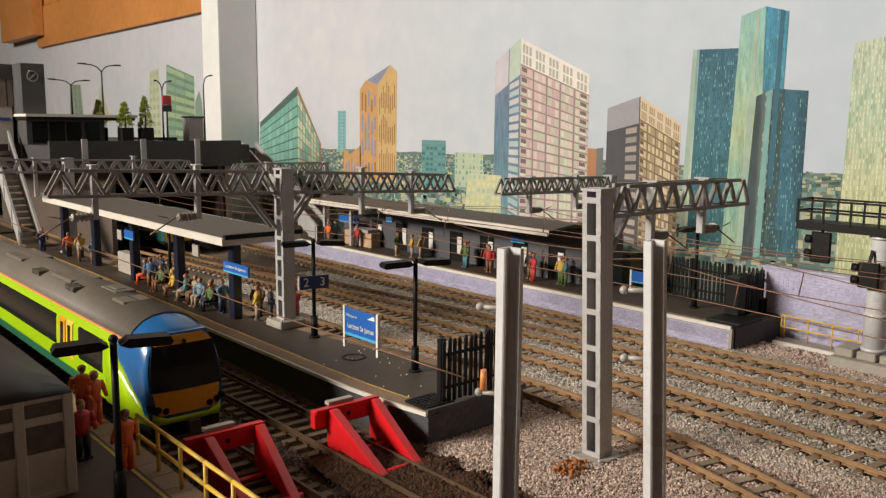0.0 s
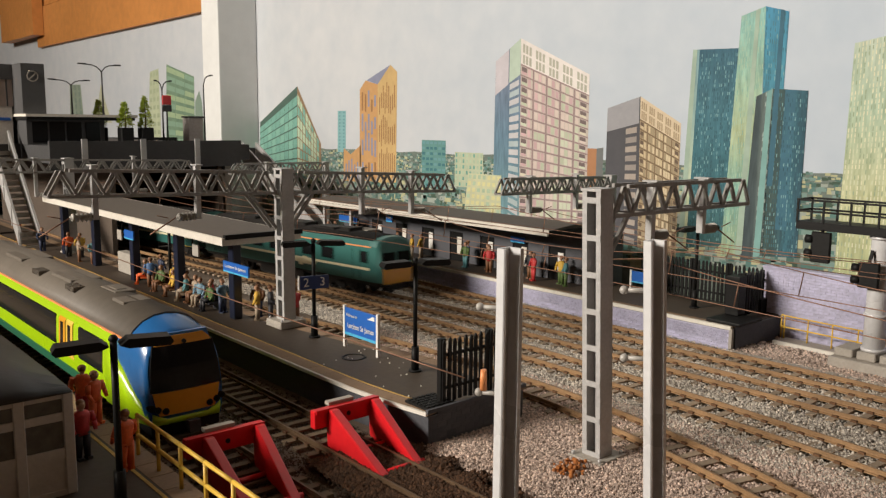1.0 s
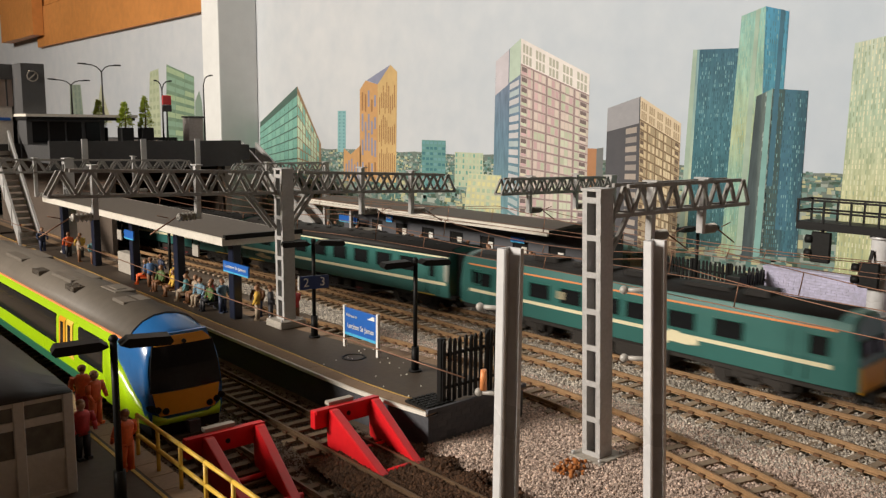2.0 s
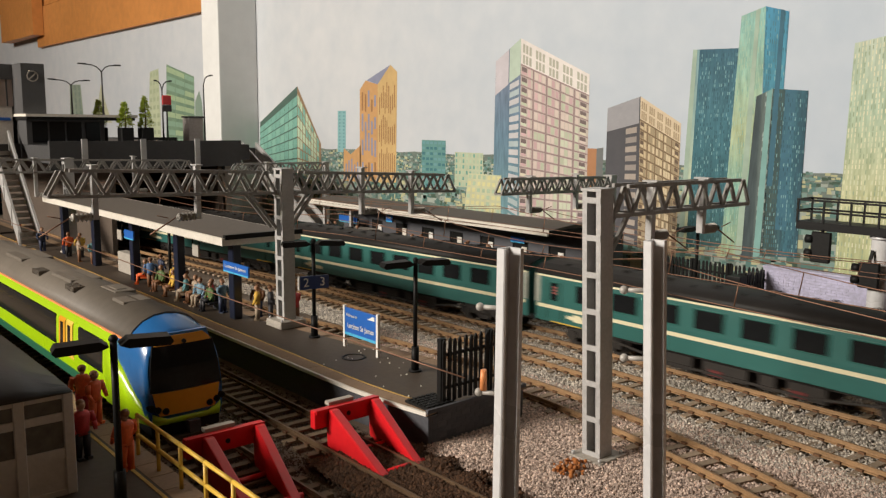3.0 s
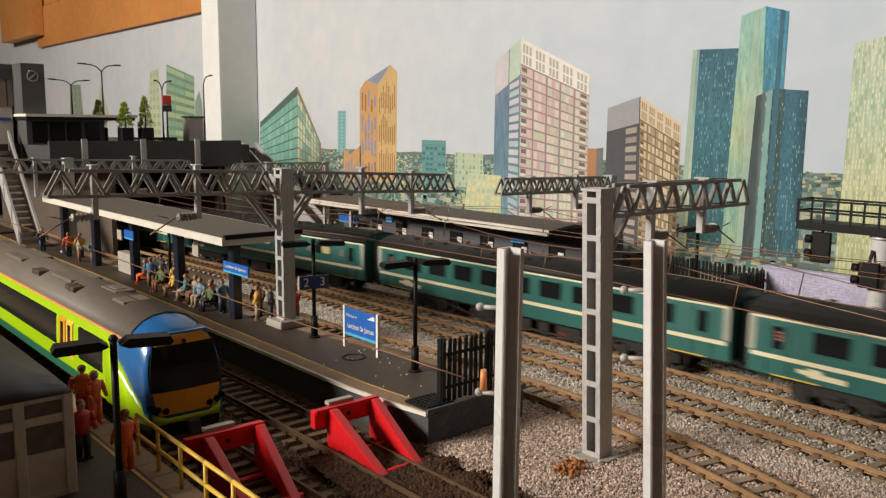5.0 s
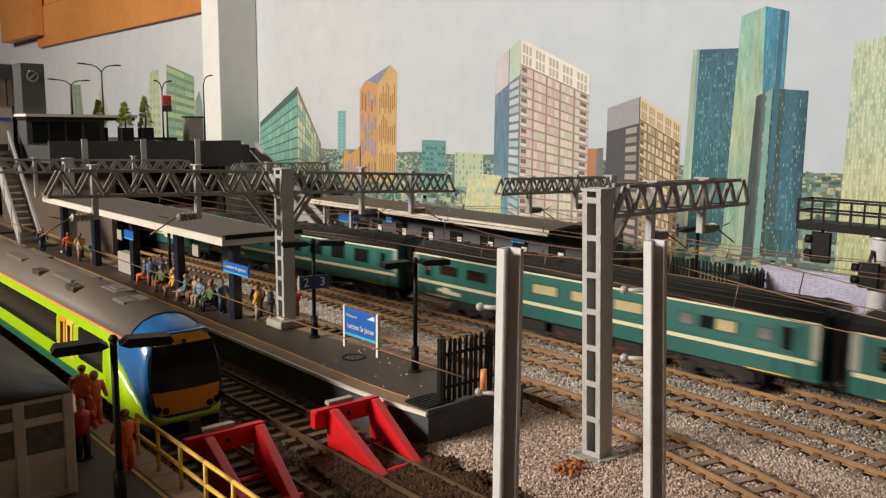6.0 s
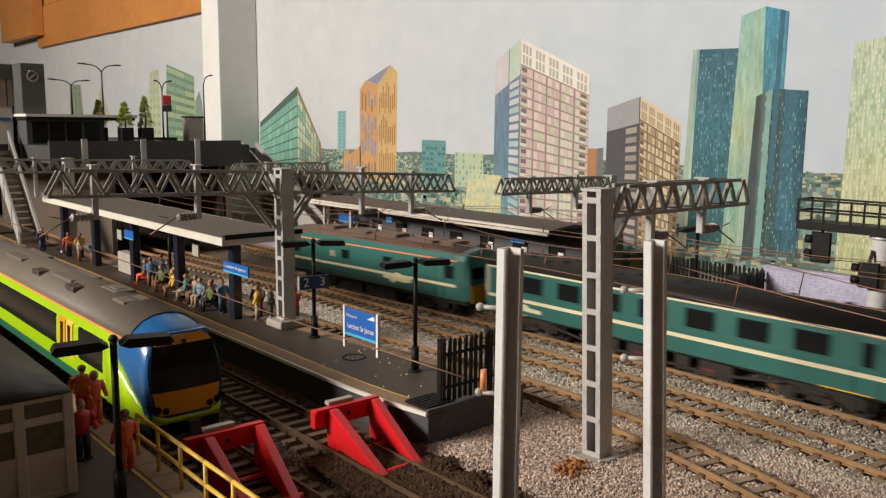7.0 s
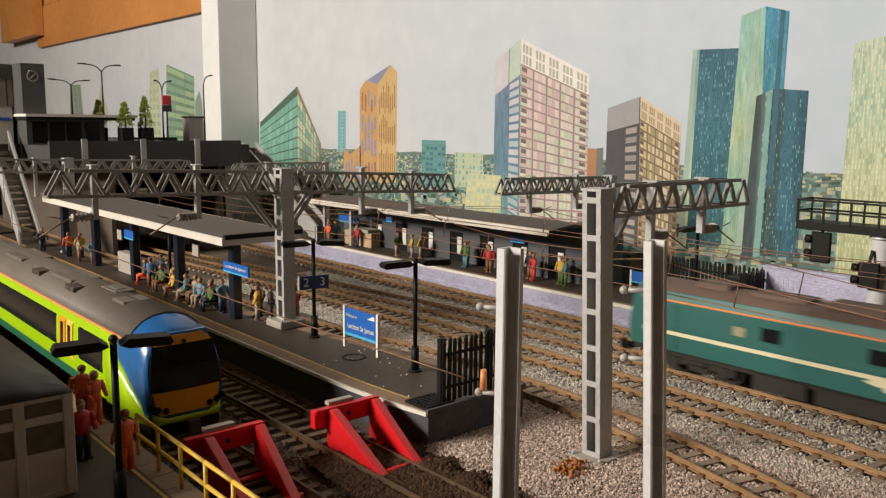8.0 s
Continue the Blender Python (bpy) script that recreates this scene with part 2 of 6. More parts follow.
def ground():
    g = thing("ground", "brown gravel ballast bed between the tracks", "ground", kind="structure")
    b = B()
    xs = [-1700 + 20 * i for i in range(121)]
    ys = [-300 + 20 * i for i in range(46)]
    grid = [[b.verts.new((x, y, noise.noise((x * 0.02, y * 0.02, 0)) * 0.5 + (dip(max(x, -1000)) if 315 < y < 405 else 0))) for y in ys] for x in xs]
    for i in range(len(xs) - 1):
        for j in range(len(ys) - 1):
            b.faces.new((grid[i][j], grid[i + 1][j], grid[i + 1][j + 1], grid[i][j + 1])).smooth = True
    part("ballast_bed", b, M_GROUND, g)
    b = B()
    box(b, -1700, 700, -300, 600, -52, -24)
    box(b, -3090, -1701, 250, 350, -52, -4.6)
    part("baseboard", b, M_WOOD, g)
    b = B()
    for x in (-1600, -500, 500):
        for y in (-250, 550):
            box(b, x - 25, x + 25, y - 25, y + 25, -1000, -52)
    part("trestle", b, M_WOOD, g)


ground()


def sleeper_mesh(material):
    b = B()
    box(b, -1.7, 1.7, -15.5, 15.5, 0.4, 2.0)
    for y in (-8.6, 8.6):
        box(b, -1.3, 1.3, y - 1.9, y - 0.5, 2.0, 2.9, 1)
        box(b, -1.3, 1.3, y + 0.5, y + 1.9, 2.0, 2.9, 1)
    return finish(b, "sleeper", [material, M_CHAIR])


SLEEPER = sleeper_mesh(M_SLEEPER)
SIDING_SLEEPER = sleeper_mesh(mat("dark_siding_sleeper", (0.16, 0.115, 0.07), 0.85, vary=0.22, size=2, rand=0.2))


def rail_mesh(fy, off, x0, x1, fz=lambda x: 0.0):
    b = B()
    prof = ((-1.1, 2.0), (1.1, 2.0), (1.1, 2.4), (0.3, 2.7), (0.3, 3.7), (0.5, 3.9), (0.5, 4.5), (-0.5, 4.5), (-0.5, 3.9), (-0.3, 3.7), (-0.3, 2.7), (-1.1, 2.4))
    n = int((x1 - x0) / 25)
    rings = []
    for i in range(n + 1):
        x = x0 + (x1 - x0) * i / n
        y = fy(x) + off
        rings.append([(x, y + a, z + fz(x)) for a, z in prof])
    loft(b, rings, smooth=False)
    return b


def track(key, x0, x1, label):
    fy = TRACKS[key]
    fz = (lambda x: dip(max(x, -1000))) if key == "t2" else (lambda x: 0.0)
    t = thing("railway_track", label, "railway track", kind="structure", group="tracks of the station")
    for off in (-8.6, 8.6):
        part("rail", rail_mesh(fy, off, x0, x1, fz), M_SIDING_RAIL if key[0] == "p" else M_RAIL, t)
    n, x = 0, x1 - 4
    rng = random.Random(len(key) + int(x1))
    while x > x0 and n < 150:
        slope = math.degrees(math.atan((fy(x + 5) - fy(x - 5)) / 10))
        piece("sleeper", SIDING_SLEEPER if key[0] == "p" else SLEEPER, t, put(x, fy(x), fz(x) + rng.uniform(-0.1, 0.1), rz=slope + rng.uniform(-1.2, 1.2)))
        x -= 8.6
        n += 1
    return t


# ---- platforms ----
PZ = 15.0


def brick_course_wall(name, label, x0, x1, y, z0, z1, m_brick, m_joint, bl, bh, face, parent=None, along="x", count=280, start=None):
    """A wall of stones: a mortar core and separate proud stones on the visible face."""
    w = parent
    n = 0
    b = B()
    bw, bz = bl - 0.25, bh - 0.22
    box(b, -bw / 2, bw / 2, -0.35, 0.35, -bz / 2, bz / 2)
    me = finish(b, "stone", m_brick)
    b = B()
    rows = int((z1 - z0) / bh)
    for r in range(rows):
        x = x1 - (bl / 2 if r % 2 else 0) - bl / 2
        while x > x0 + bl / 2:
            z = z0 + (r + 0.5) * bh
            if n < count:
                ang = 0 if along == "x" else 90
                pos = (x, y + 0.22 * face, z) if along == "x" else (y - 0.05 * face, x, z)
                piece("stone", me, w, put(*pos, rz=ang))
                n += 1
            else:
                if along == "x":
                    box(b, x - bw / 2, x + bw / 2, y - 0.13, y + 0.3, z - bz / 2, z + bz / 2)
            x -= bl
    if len(b.verts):
        st = part("stonework", b, m_brick, w)
        st["kind"] = "stuff"
    else:
        b.free()
    return w


def slab(b, left, right, z0, z1, mi=0):
    """A strip between two lists of (x, y), from z0 up to z1."""
    n = len(left)
    rows = [[b.verts.new((x, y, z)) for x, y in side] for side, z in ((left, z0), (right, z0), (left, z1), (right, z1))]
    a, c, d, e = rows
    for i in range(n - 1):
        for q in ((d[i], d[i + 1], e[i + 1], e[i]), (a[i + 1], a[i], c[i], c[i + 1]), (a[i], a[i + 1], d[i + 1], d[i]), (c[i + 1], c[i], e[i], e[i + 1])):
            b.faces.new(q).material_index = mi
    for i in (0, n - 1):
        b.faces.new((a[i], c[i], e[i], d[i])).material_index = mi


def isl_left(x):
    return 201.5 + (0.0014 * (x + 310) ** 2 if x > -310 else 0)


def isl_right(x):
    return min(264.0, 242 + 0.143 * (x + 438)) if x > -438 else 242.0


def line(fn, x0, x1, n, off=0.0):
    return [(x0 + (x1 - x0) * i / n, fn(x0 + (x1 - x0) * i / n) + off) for i in range(n + 1)]


def island_platform():
    p = thing("platform", "island platform with grey asphalt, stone copings and dark walls", "platform", kind="structure")
    x0, x1, n = -1150, -249, 40
    b = B()
    slab(b, line(isl_left, x0, x1, n, 9.5), line(isl_right, x0, x1, n, -8), 13.4, PZ)
    part("asphalt", b, M_ASPHALT, p, "worn dark grey asphalt")
    b = B()
    slab(b, line(isl_left, x0, x1, n, 1.2), line(isl_right, x0, x1, n, -1.2), -2, 13.4)
    part("wall", b, M_STONE, p)
    b = B()
    slab(b, line(isl_left, x0, x1, n, 9.2), line(isl_left, x0, x1, n, 9.8), 14.0, PZ + 0.12)
    part("yellow_line", b, mat("worn_yellow_line", (0.46, 0.29, 0.06), 0.6, vary=0.35, size=3), p)
    b = B()
    slab(b, line(isl_left, x0, x1, n, -0.2), line(isl_left, x0, x1, n, 1.0), 13.5, PZ + 0.12)
    part("white_line", b, M_EDGE, p)
    # coping slabs, one by one
    b = B()
    box(b, -5.85, 5.85, 0, 8, -1.6, 0)
    me = finish(b, "coping_slab", M_COPING)
    for side in ("l", "r"):
        for i in range(70):
            x = x1 - 6 - 12 * i
            fn = isl_left if side == "l" else isl_right
            slope = math.degrees(math.atan((fn(x + 5) - fn(x - 5)) / 10))
            y = fn(x) + (1.0 if side == "l" else -8)
            piece("coping_slab", me, p, put(x, y, PZ + (0.02 if i % 2 else 0), rz=slope))
    # end wall of dark stones
    brick_course_wall("end", "", 209, 262, x1 - 0.2, 0, 15, M_STONE, M_STONE, 5.2, 2.5, 1, p, along="y")
    b = B()
    box(b, -249.5, -248.2, 207, 264, 14.6, 16.2)
    part("end_coping", b, M_STONE, p)
    # black corner grating
    g = thing("corner_grating", "black knobbed rubber mat on the platform corner", "mat")
    b = B()
    box(b, -265, -250, 208.5, 224, PZ, PZ + 1.0)
    part("mat_body", b, M_BLACK, g)
    for i in range(6):
        for j in range(6):
            b = B()
            box(b, -264.4 + 2.4 * i, -262.8 + 2.4 * i, 209.2 + 2.5 * j, 210.9 + 2.5 * j, PZ + 1.0, PZ + 1.5)
            part("knob", b, M_BLACK, g)


def far_platform():
    p = thing("platform", "far platform with lavender brick wall and white edge", "platform", kind="structure")
    x0, x1, y0, y1 = -1150, -250, 438, 500
    b = B()
    box(b, x0, x1, y0 + 1.6, y1, -2, 13.4)
    part("wall", b, M_LAVJ, p)
    b = B()
    box(b, x0, x1, y0 + 7, y1, 13.4, PZ)
    part("asphalt", b, M_ASPHALT, p, "dark grey asphalt")
    b = B()
    box(b, x0, x1, y0 - 0.6, y0 + 1.6, 13.2, PZ + 0.3)
    part("white_edge", b, M_EDGE, p)
    b = B()
    box(b, -5.85, 5.85, 0, 5.2, -1.6, 0)
    me = finish(b, "coping_slab", M_COPING)
    for i in range(70):
        piece("coping_slab", me, p, put(x1 - 6 - 12 * i, y0 + 1.7, PZ))
    brick_course_wall("face", "", -1000, x1, y0 + 1.5, 0.5, 13.2, M_LAV, M_LAVJ, 6.4, 1.6, 1, p)
    b = B()
    box(b, x1, x1 + 1.5, y0 + 3, y1, -1, 14.2)
    part("end_wall", b, M_STONE, p, "dark grey stone end wall")
    b = B()
    box(b, x1 - 1, x1 + 0.9, y0 - 0.4, y0 + 1.8, -1, 14)
    part("corner_post", b, M_CONC, p)
    g = thing("corner_grating", "black slab on the far platform's corner", "mat")
    b = B()
    box(b, -268, -246, 440, 466, PZ + 0.35, PZ + 2.2)
    bevel(b, 0.5)
    part("mat_body", b, M_BLACK, g)


def left_platform():
    p = thing("platform", "near platform with dark asphalt, pale edge and yellow line", "platform", kind="structure")
    x0, x1 = -1150, -150
    b = B()
    box(b, x0, x1, -120, 97, 13.4, PZ)
    part("asphalt", b, M_ASPHALT, p)
    b = B()
    box(b, x0, x1, -120, 104.5, -2, 13.4)
    part("wall", b, M_STONE, p)
    b = B()
    box(b, x0, x1, 94.8, 96.0, 14, PZ + 0.15)
    part("yellow_line", b, mat("worn_yellow_line", (0.46, 0.29, 0.06), 0.6), p)
    b = B()
    box(b, -5.85, 5.85, 0, 8.6, -1.6, 0)
    me = finish(b, "coping_slab", M_COPING)
    for i in range(75):
        piece("coping_slab", me, p, put(x1 - 6 - 12 * i, 97.1, PZ))


# ---- retaining wall and backdrop ----
def retaining_wall():
    w = thing("retaining_wall", "lavender-grey printed brick wall behind the tracks", "wall", kind="structure")
    b = B()
    box(b, -262, 500, 493.5, 500, -1, 43.6)
    part("core", b, M_LAVJ, w)
    b = B()
    box(b, -262, 500, 492.2, 500.5, 43.6, 44.6)
    part("coping", b, M_LAV, w)
    brick_course_wall("face", "", -262, -60, 493.4, 2, 43.4, M_LAV, M_LAVJ, 6.6, 1.75, 1, w, count=299)
    b = B()
    box(b, -262, -258, 486, 493, 0, 24)
    part("end_pier", b, M_BLACK, w)


island_platform()
far_platform()
left_platform()
retaining_wall()
track("p1", -1150, -180, "weathered siding track under the parked unit")
track("p2", -1150, -180, "weathered siding track ending at a buffer stop")
track("t4", -1150, 500, "rusty platform track with dusty sleepers")
track("t3", -1150, 500, "rusty through track in pale ballast")
track("t2", -1150, 500, "rusty main line track in grey ballast")
track("f", -1150, 500, "rusty track along the far platform")
# ---- rolling stock ----
def coach_profile(w, z0, zs, zr, n=7):
    """Half-and-half body outline: straight tumblehome sides to zs, elliptic roof to zr."""
    pts = [(-w * 0.965, z0), (-w, z0 + (zs - z0) * 0.45), (-w * 0.985, zs)]
    for i in range(1, n):
        a = math.pi * i / n
        pts.append((-w * 0.985 * math.cos(a), zs + (zr - zs) * math.sin(a) ** 0.85))
    pts += [(w * 0.985, zs), (w, z0 + (zs - z0) * 0.45), (w * 0.965, z0)]
    return pts


def wheelset(parent, x, r=6.5):
    b = B()
    for y in (-8.2, 8.2):
        s = 1 if y > 0 else -1
        rod(b, (0, y - s * 1.2, 0), (0, y + s * 1.2, 0), r, seg=18)
        rod(b, (0, y - s * 1.2, 0), (0, y - s * 1.9, 0), r + 0.8, seg=18)
        rod(b, (0, y + s * 1.2, 0), (0, y + s * 1.5, 0), r * 0.35, seg=8)
    rod(b, (0, -8, 0), (0, 8, 0), 1.2, seg=8)
    return part("wheelset", b, M_UNDER, parent, at=put(x, 0, 4.2 + r))


def bogie(parent, x, red=False):
    b = B()
    for s in (-1, 1):
        y = s * 12.2
        prism(b, ((-20, 9), (-20, 13.5), (-6, 16), (6, 16), (20, 13.5), (20, 9), (14, 8.4), (7, 10.4), (4, 7.4), (-4, 7.4), (-7, 10.4), (-14, 8.4)), y - 1.0, y + 1.0, axis="y")
        for d in (-14, 14):
            box(b, d - 2.6, d + 2.6, y - 1.8, y + 1.8, 8.0, 13.0)
        rod(b, (-5, y, 11.5), (5, y, 11.5), 1.8, seg=8)
    box(b, -4, 4, -11, 11, 11, 15)
    bg = part("bogie", b, M_UNDER, parent, at=put(x, 0, 0))
    for d in (-16, 16):
        wheelset(bg, d)
    return bg


def body_strip(b, x0, x1, y, z0, z1, mi=0, t=0.16):
    """A thin strip on both sides of a body of half width y."""
    for s in (-1, 1):
        a, c = sorted((s * (y - 0.3), s * (y + t)))
        box(b, x0, x1, a, c, z0, z1, mi)


def vehicle(label, length, kind_name, name, y):
    v = thing(name, label, kind_name, -5000, y, 0)
    return v


def windows_on(body, x_list, wl, z0, z1, hw, m_frame, m_glass, name="window"):
    """Framed panes, one object each, on both sides of a body."""
    b = B()
    h = (z1 - z0) / 2
    outer = [(-wl / 2 - 0.6, -h - 0.6), (wl / 2 + 0.6, -h - 0.6), (wl / 2 + 0.6, h + 0.6), (-wl / 2 - 0.6, h + 0.6)]
    inner = [(-wl / 2, -h), (wl / 2, -h), (wl / 2, h), (-wl / 2, h)]
    rings = [[b.verts.new((x, y, z)) for x, z in o] for o, y in ((outer, 0.4), (outer, -0.3), (inner, -0.3), (inner, 0.0))]
    for r, q in zip(rings, rings[1:]):
        for i in range(4):
            b.faces.new((r[i], r[(i + 1) % 4], q[(i + 1) % 4], q[i])).material_index = 0
    b.faces.new(rings[3]).material_index = 1
    me = finish(b, name, [m_frame, m_glass])
    for x in x_list:
        piece(name, me, body, put(x, -hw - 0.28, (z0 + z1) / 2))
        piece(name, me, body, put(x, hw + 0.28, (z0 + z1) / 2, rz=180))


def coach(label, L=257.0, cream=False):
    hw = 17.6
    c = thing("coach", label, "railway coach", -5000, TRACKS["t2"](0), 0, group="green coaches of the train")
    prof = coach_profile(hw, 16.6, 44.0, 50.8)
    b = B()
    loft(b, [[(x, y * k, z) for y, z in prof] for x, k in ((-L / 2, 0.97), (-L / 2 + 1.5, 1.0), (L / 2 - 1.5, 1.0), (L / 2, 0.97))], smooth=False)
    body = part("body", b, M_GREEN, c)
    b = B()
    roof = [(y * 1.004, z + 0.25) for y, z in prof if z >= 43.9]
    rings = [[(x, y, z) for y, z in roof] + [(x, y * 0.96, z - 0.5) for y, z in roof[::-1]] for x in (-L / 2 - 0.3, L / 2 + 0.3)]
    loft(b, rings, smooth=True)
    for i in range(9):
        x = -L / 2 + 18 + i * (L - 36) / 8
        box(b, x - 0.4, x + 0.4, -11, 11, 49.4, 50.6)
        for s in (-1, 1):
            box(b, x + 9, x + 12, s * 5 - 1.3, s * 5 + 1.3, 49.8, 51.8)
    if cream:
        for i in range(7):
            y = -14 + i * 4.6
            z = 44.0 + 6.8 * math.sqrt(max(0.05, 1 - (y / 17.4) ** 2))
            box(b, -L / 2 + 2, L / 2 - 2, y - 0.4, y + 0.4, z - 1, z + 0.7)
    part("roof", b, M_CROOF, body, "sooty dark brown roof")
    b = B()
    body_strip(b, -L / 2 + 1, L / 2 - 1, hw * 0.99, 43.0, 44.0, 0)
    part("roof_line", b, M_CSTRIPE, body, "thin cream and orange line")
    b = B()
    body_strip(b, -L / 2 + 2, L / 2 - 2, hw * 1.0, 24.6, 26.6, 0)
    part("waist_stripe", b, M_CSTRIPE, body)
    n = round((L - 79) / 26)
    xs = [(L / 2 - 39.5) * (2 * i / n - 1) for i in range(n + 1)]
    m_f = mat("window_frame_green", (0.016, 0.12, 0.10), 0.4)
    if cream:
        blind, smoke = mat("blind_cream", (0.50, 0.40, 0.21), 0.6, vary=0.15, size=5), mat("frosted_pane", (0.16, 0.17, 0.165), 0.3, vary=0.2, size=6)
        windows_on(body, (114.5,), 7, 32.4, 37.6, hw * 0.995, m_f, smoke)
        windows_on(body, (90.5,), 19, 32.0, 38.2, hw * 0.995, m_f, M_WINDOW)
        for x, wl, mm in ((95, 11, blind), (73, 8, smoke), (38, 18.5, blind), (8.5, 18.5, blind), (-21, 18.5, blind)):
            windows_on(body, (x,), wl, 32.4, 37.8, hw * 0.995 + 0.05, m_f, mm, "blind")
        windows_on(body, (-50, -78.5, -105), 17.0, 32.0, 38.4, hw * 0.995, m_f, mat("maroon_pane", (0.026, 0.014, 0.012), 0.15, vary=0.4, size=5))
        windows_on(body, (-51,), 5, 35.4, 37.4, hw * 0.995 + 0.05, m_f, mat("amber_shade", (0.5, 0.22, 0.05), 0.5), "lamp_shade")
    else:
        windows_on(body, xs, 15.8, 31.0, 40.6, hw * 0.995, m_f, M_WINDOW)
    windows_on(body, (-L / 2 + 15, L / 2 - 15), 5.0, 29.5, 40.0, hw * 0.995, mat("window_frame_green", (0.02, 0.15, 0.12), 0.4), M_WINDOW, "door_window")
    b = B()
    for e in (-1, 1):
        for d in (9.5, 20.5):
            x = e * (L / 2 - d)
            body_strip(b, x - 0.2, x + 0.2, hw * 0.996, 18.2, 41.5, 0, t=0.22)
    part("door_seam", b, mat("seam_dark", (0.01, 0.06, 0.05), 0.6), body)
    b = B()
    for e in (-1, 1):
        for s in (-1, 1):
            b = B()
            x = e * (L / 2 - 2.1)
            ya, yb = sorted((s * (hw * 0.985 - 0.3), s * (hw * 0.985 + 0.3)))
            box(b, x - 1.9, x + 1.9, ya, yb, 27.2, 43.0)
            part("end_panel", b, mat("corner_grey", (0.33, 0.35, 0.30), 0.5), body, "pale grey corner panel")
    # lettering block and red notice towards one end
    for s in (-1, 1):
        ya, yb = sorted((s * (hw - 0.3), s * (hw + 0.25)))
        b = B()
        x0 = -L / 2 + 36
        prism(b, ((x0 - 11, 20.6), (x0 - 6, 20.4), (x0 - 6, 19.6), (x0 + 11, 19.4), (x0 + 11, 21.6), (x0 + 1, 21.9), (x0, 23.4), (x0 - 6, 23.6), (x0 - 7, 22.2), (x0 - 11, 22.4)), ya, yb, axis="y")
        part("crest", b, M_CSTRIPE, body, "cream lettering block under the stripe")
        b = B()
        for k in range(3):
            box(b, -L / 2 + 14, -L / 2 + 17.4, ya, yb - 0.02 * k, 33.4 + k * 1.7, 34.6 + k * 1.7)
        part("notice", b, mat("notice_red", (0.24, 0.07, 0.06), 0.6), body, "small dull red notice")
    # gangways, underframe, bogies
    for e in (-1, 1):
        b = B()
        x = e * L / 2
        box(b, min(x, x + e * 5.2), max(x, x + e * 5.2), -9, 9, 17, 46)
        for q in (-14, 14):
            box(b, min(x, x + e * 5.2), max(x, x + e * 5.2), q - 2, q + 2, 15.5, 18)
        bevel(b, 0.5, 1)
        part("gangway", b, M_BLACK, c)
    b = B()
    box(b, -L / 2 + 2, L / 2 - 2, -13.5, 13.5, 14.6, 17.0)
    for x0, x1 in ((-42, -22), (-16, 8), (14, 22), (28, 46)):
        box(b, x0, x1, -15.6, 15.6, 8.0, 15.0)
    for s in (-1, 1):
        prism(b, ((-72, 13.6), (-40, 9), (40, 9), (72, 13.6), (72, 14.6), (39, 10.2), (-39, 10.2), (-72, 14.6)), s * 16 - 0.4, s * 16 + 0.4, axis="y")
    part("underframe", b, M_UNDER, c)
    b = B()
    for s in (-1, 1):
        y = s * 15.9
        for x0 in (-12, 30):
            a, d = sorted((y, y + s * 0.3))
            box(b, x0, x0 + 7, a, d, 8.5, 11.5)
    part("battery_box", b, mat("box_red", (0.12, 0.016, 0.014), 0.7), c)
    for x in (-88, 88):
        bogie(c, x)
    b = B()
    for e in (-1, 1):
        x = e * (L / 2 - 24)
        body_strip(b, x - 11, x + 11, hw * 0.955, 16.6, 17.2, 0, t=0.5)
    part("door_step", b, M_YELLOW, c)
    return c


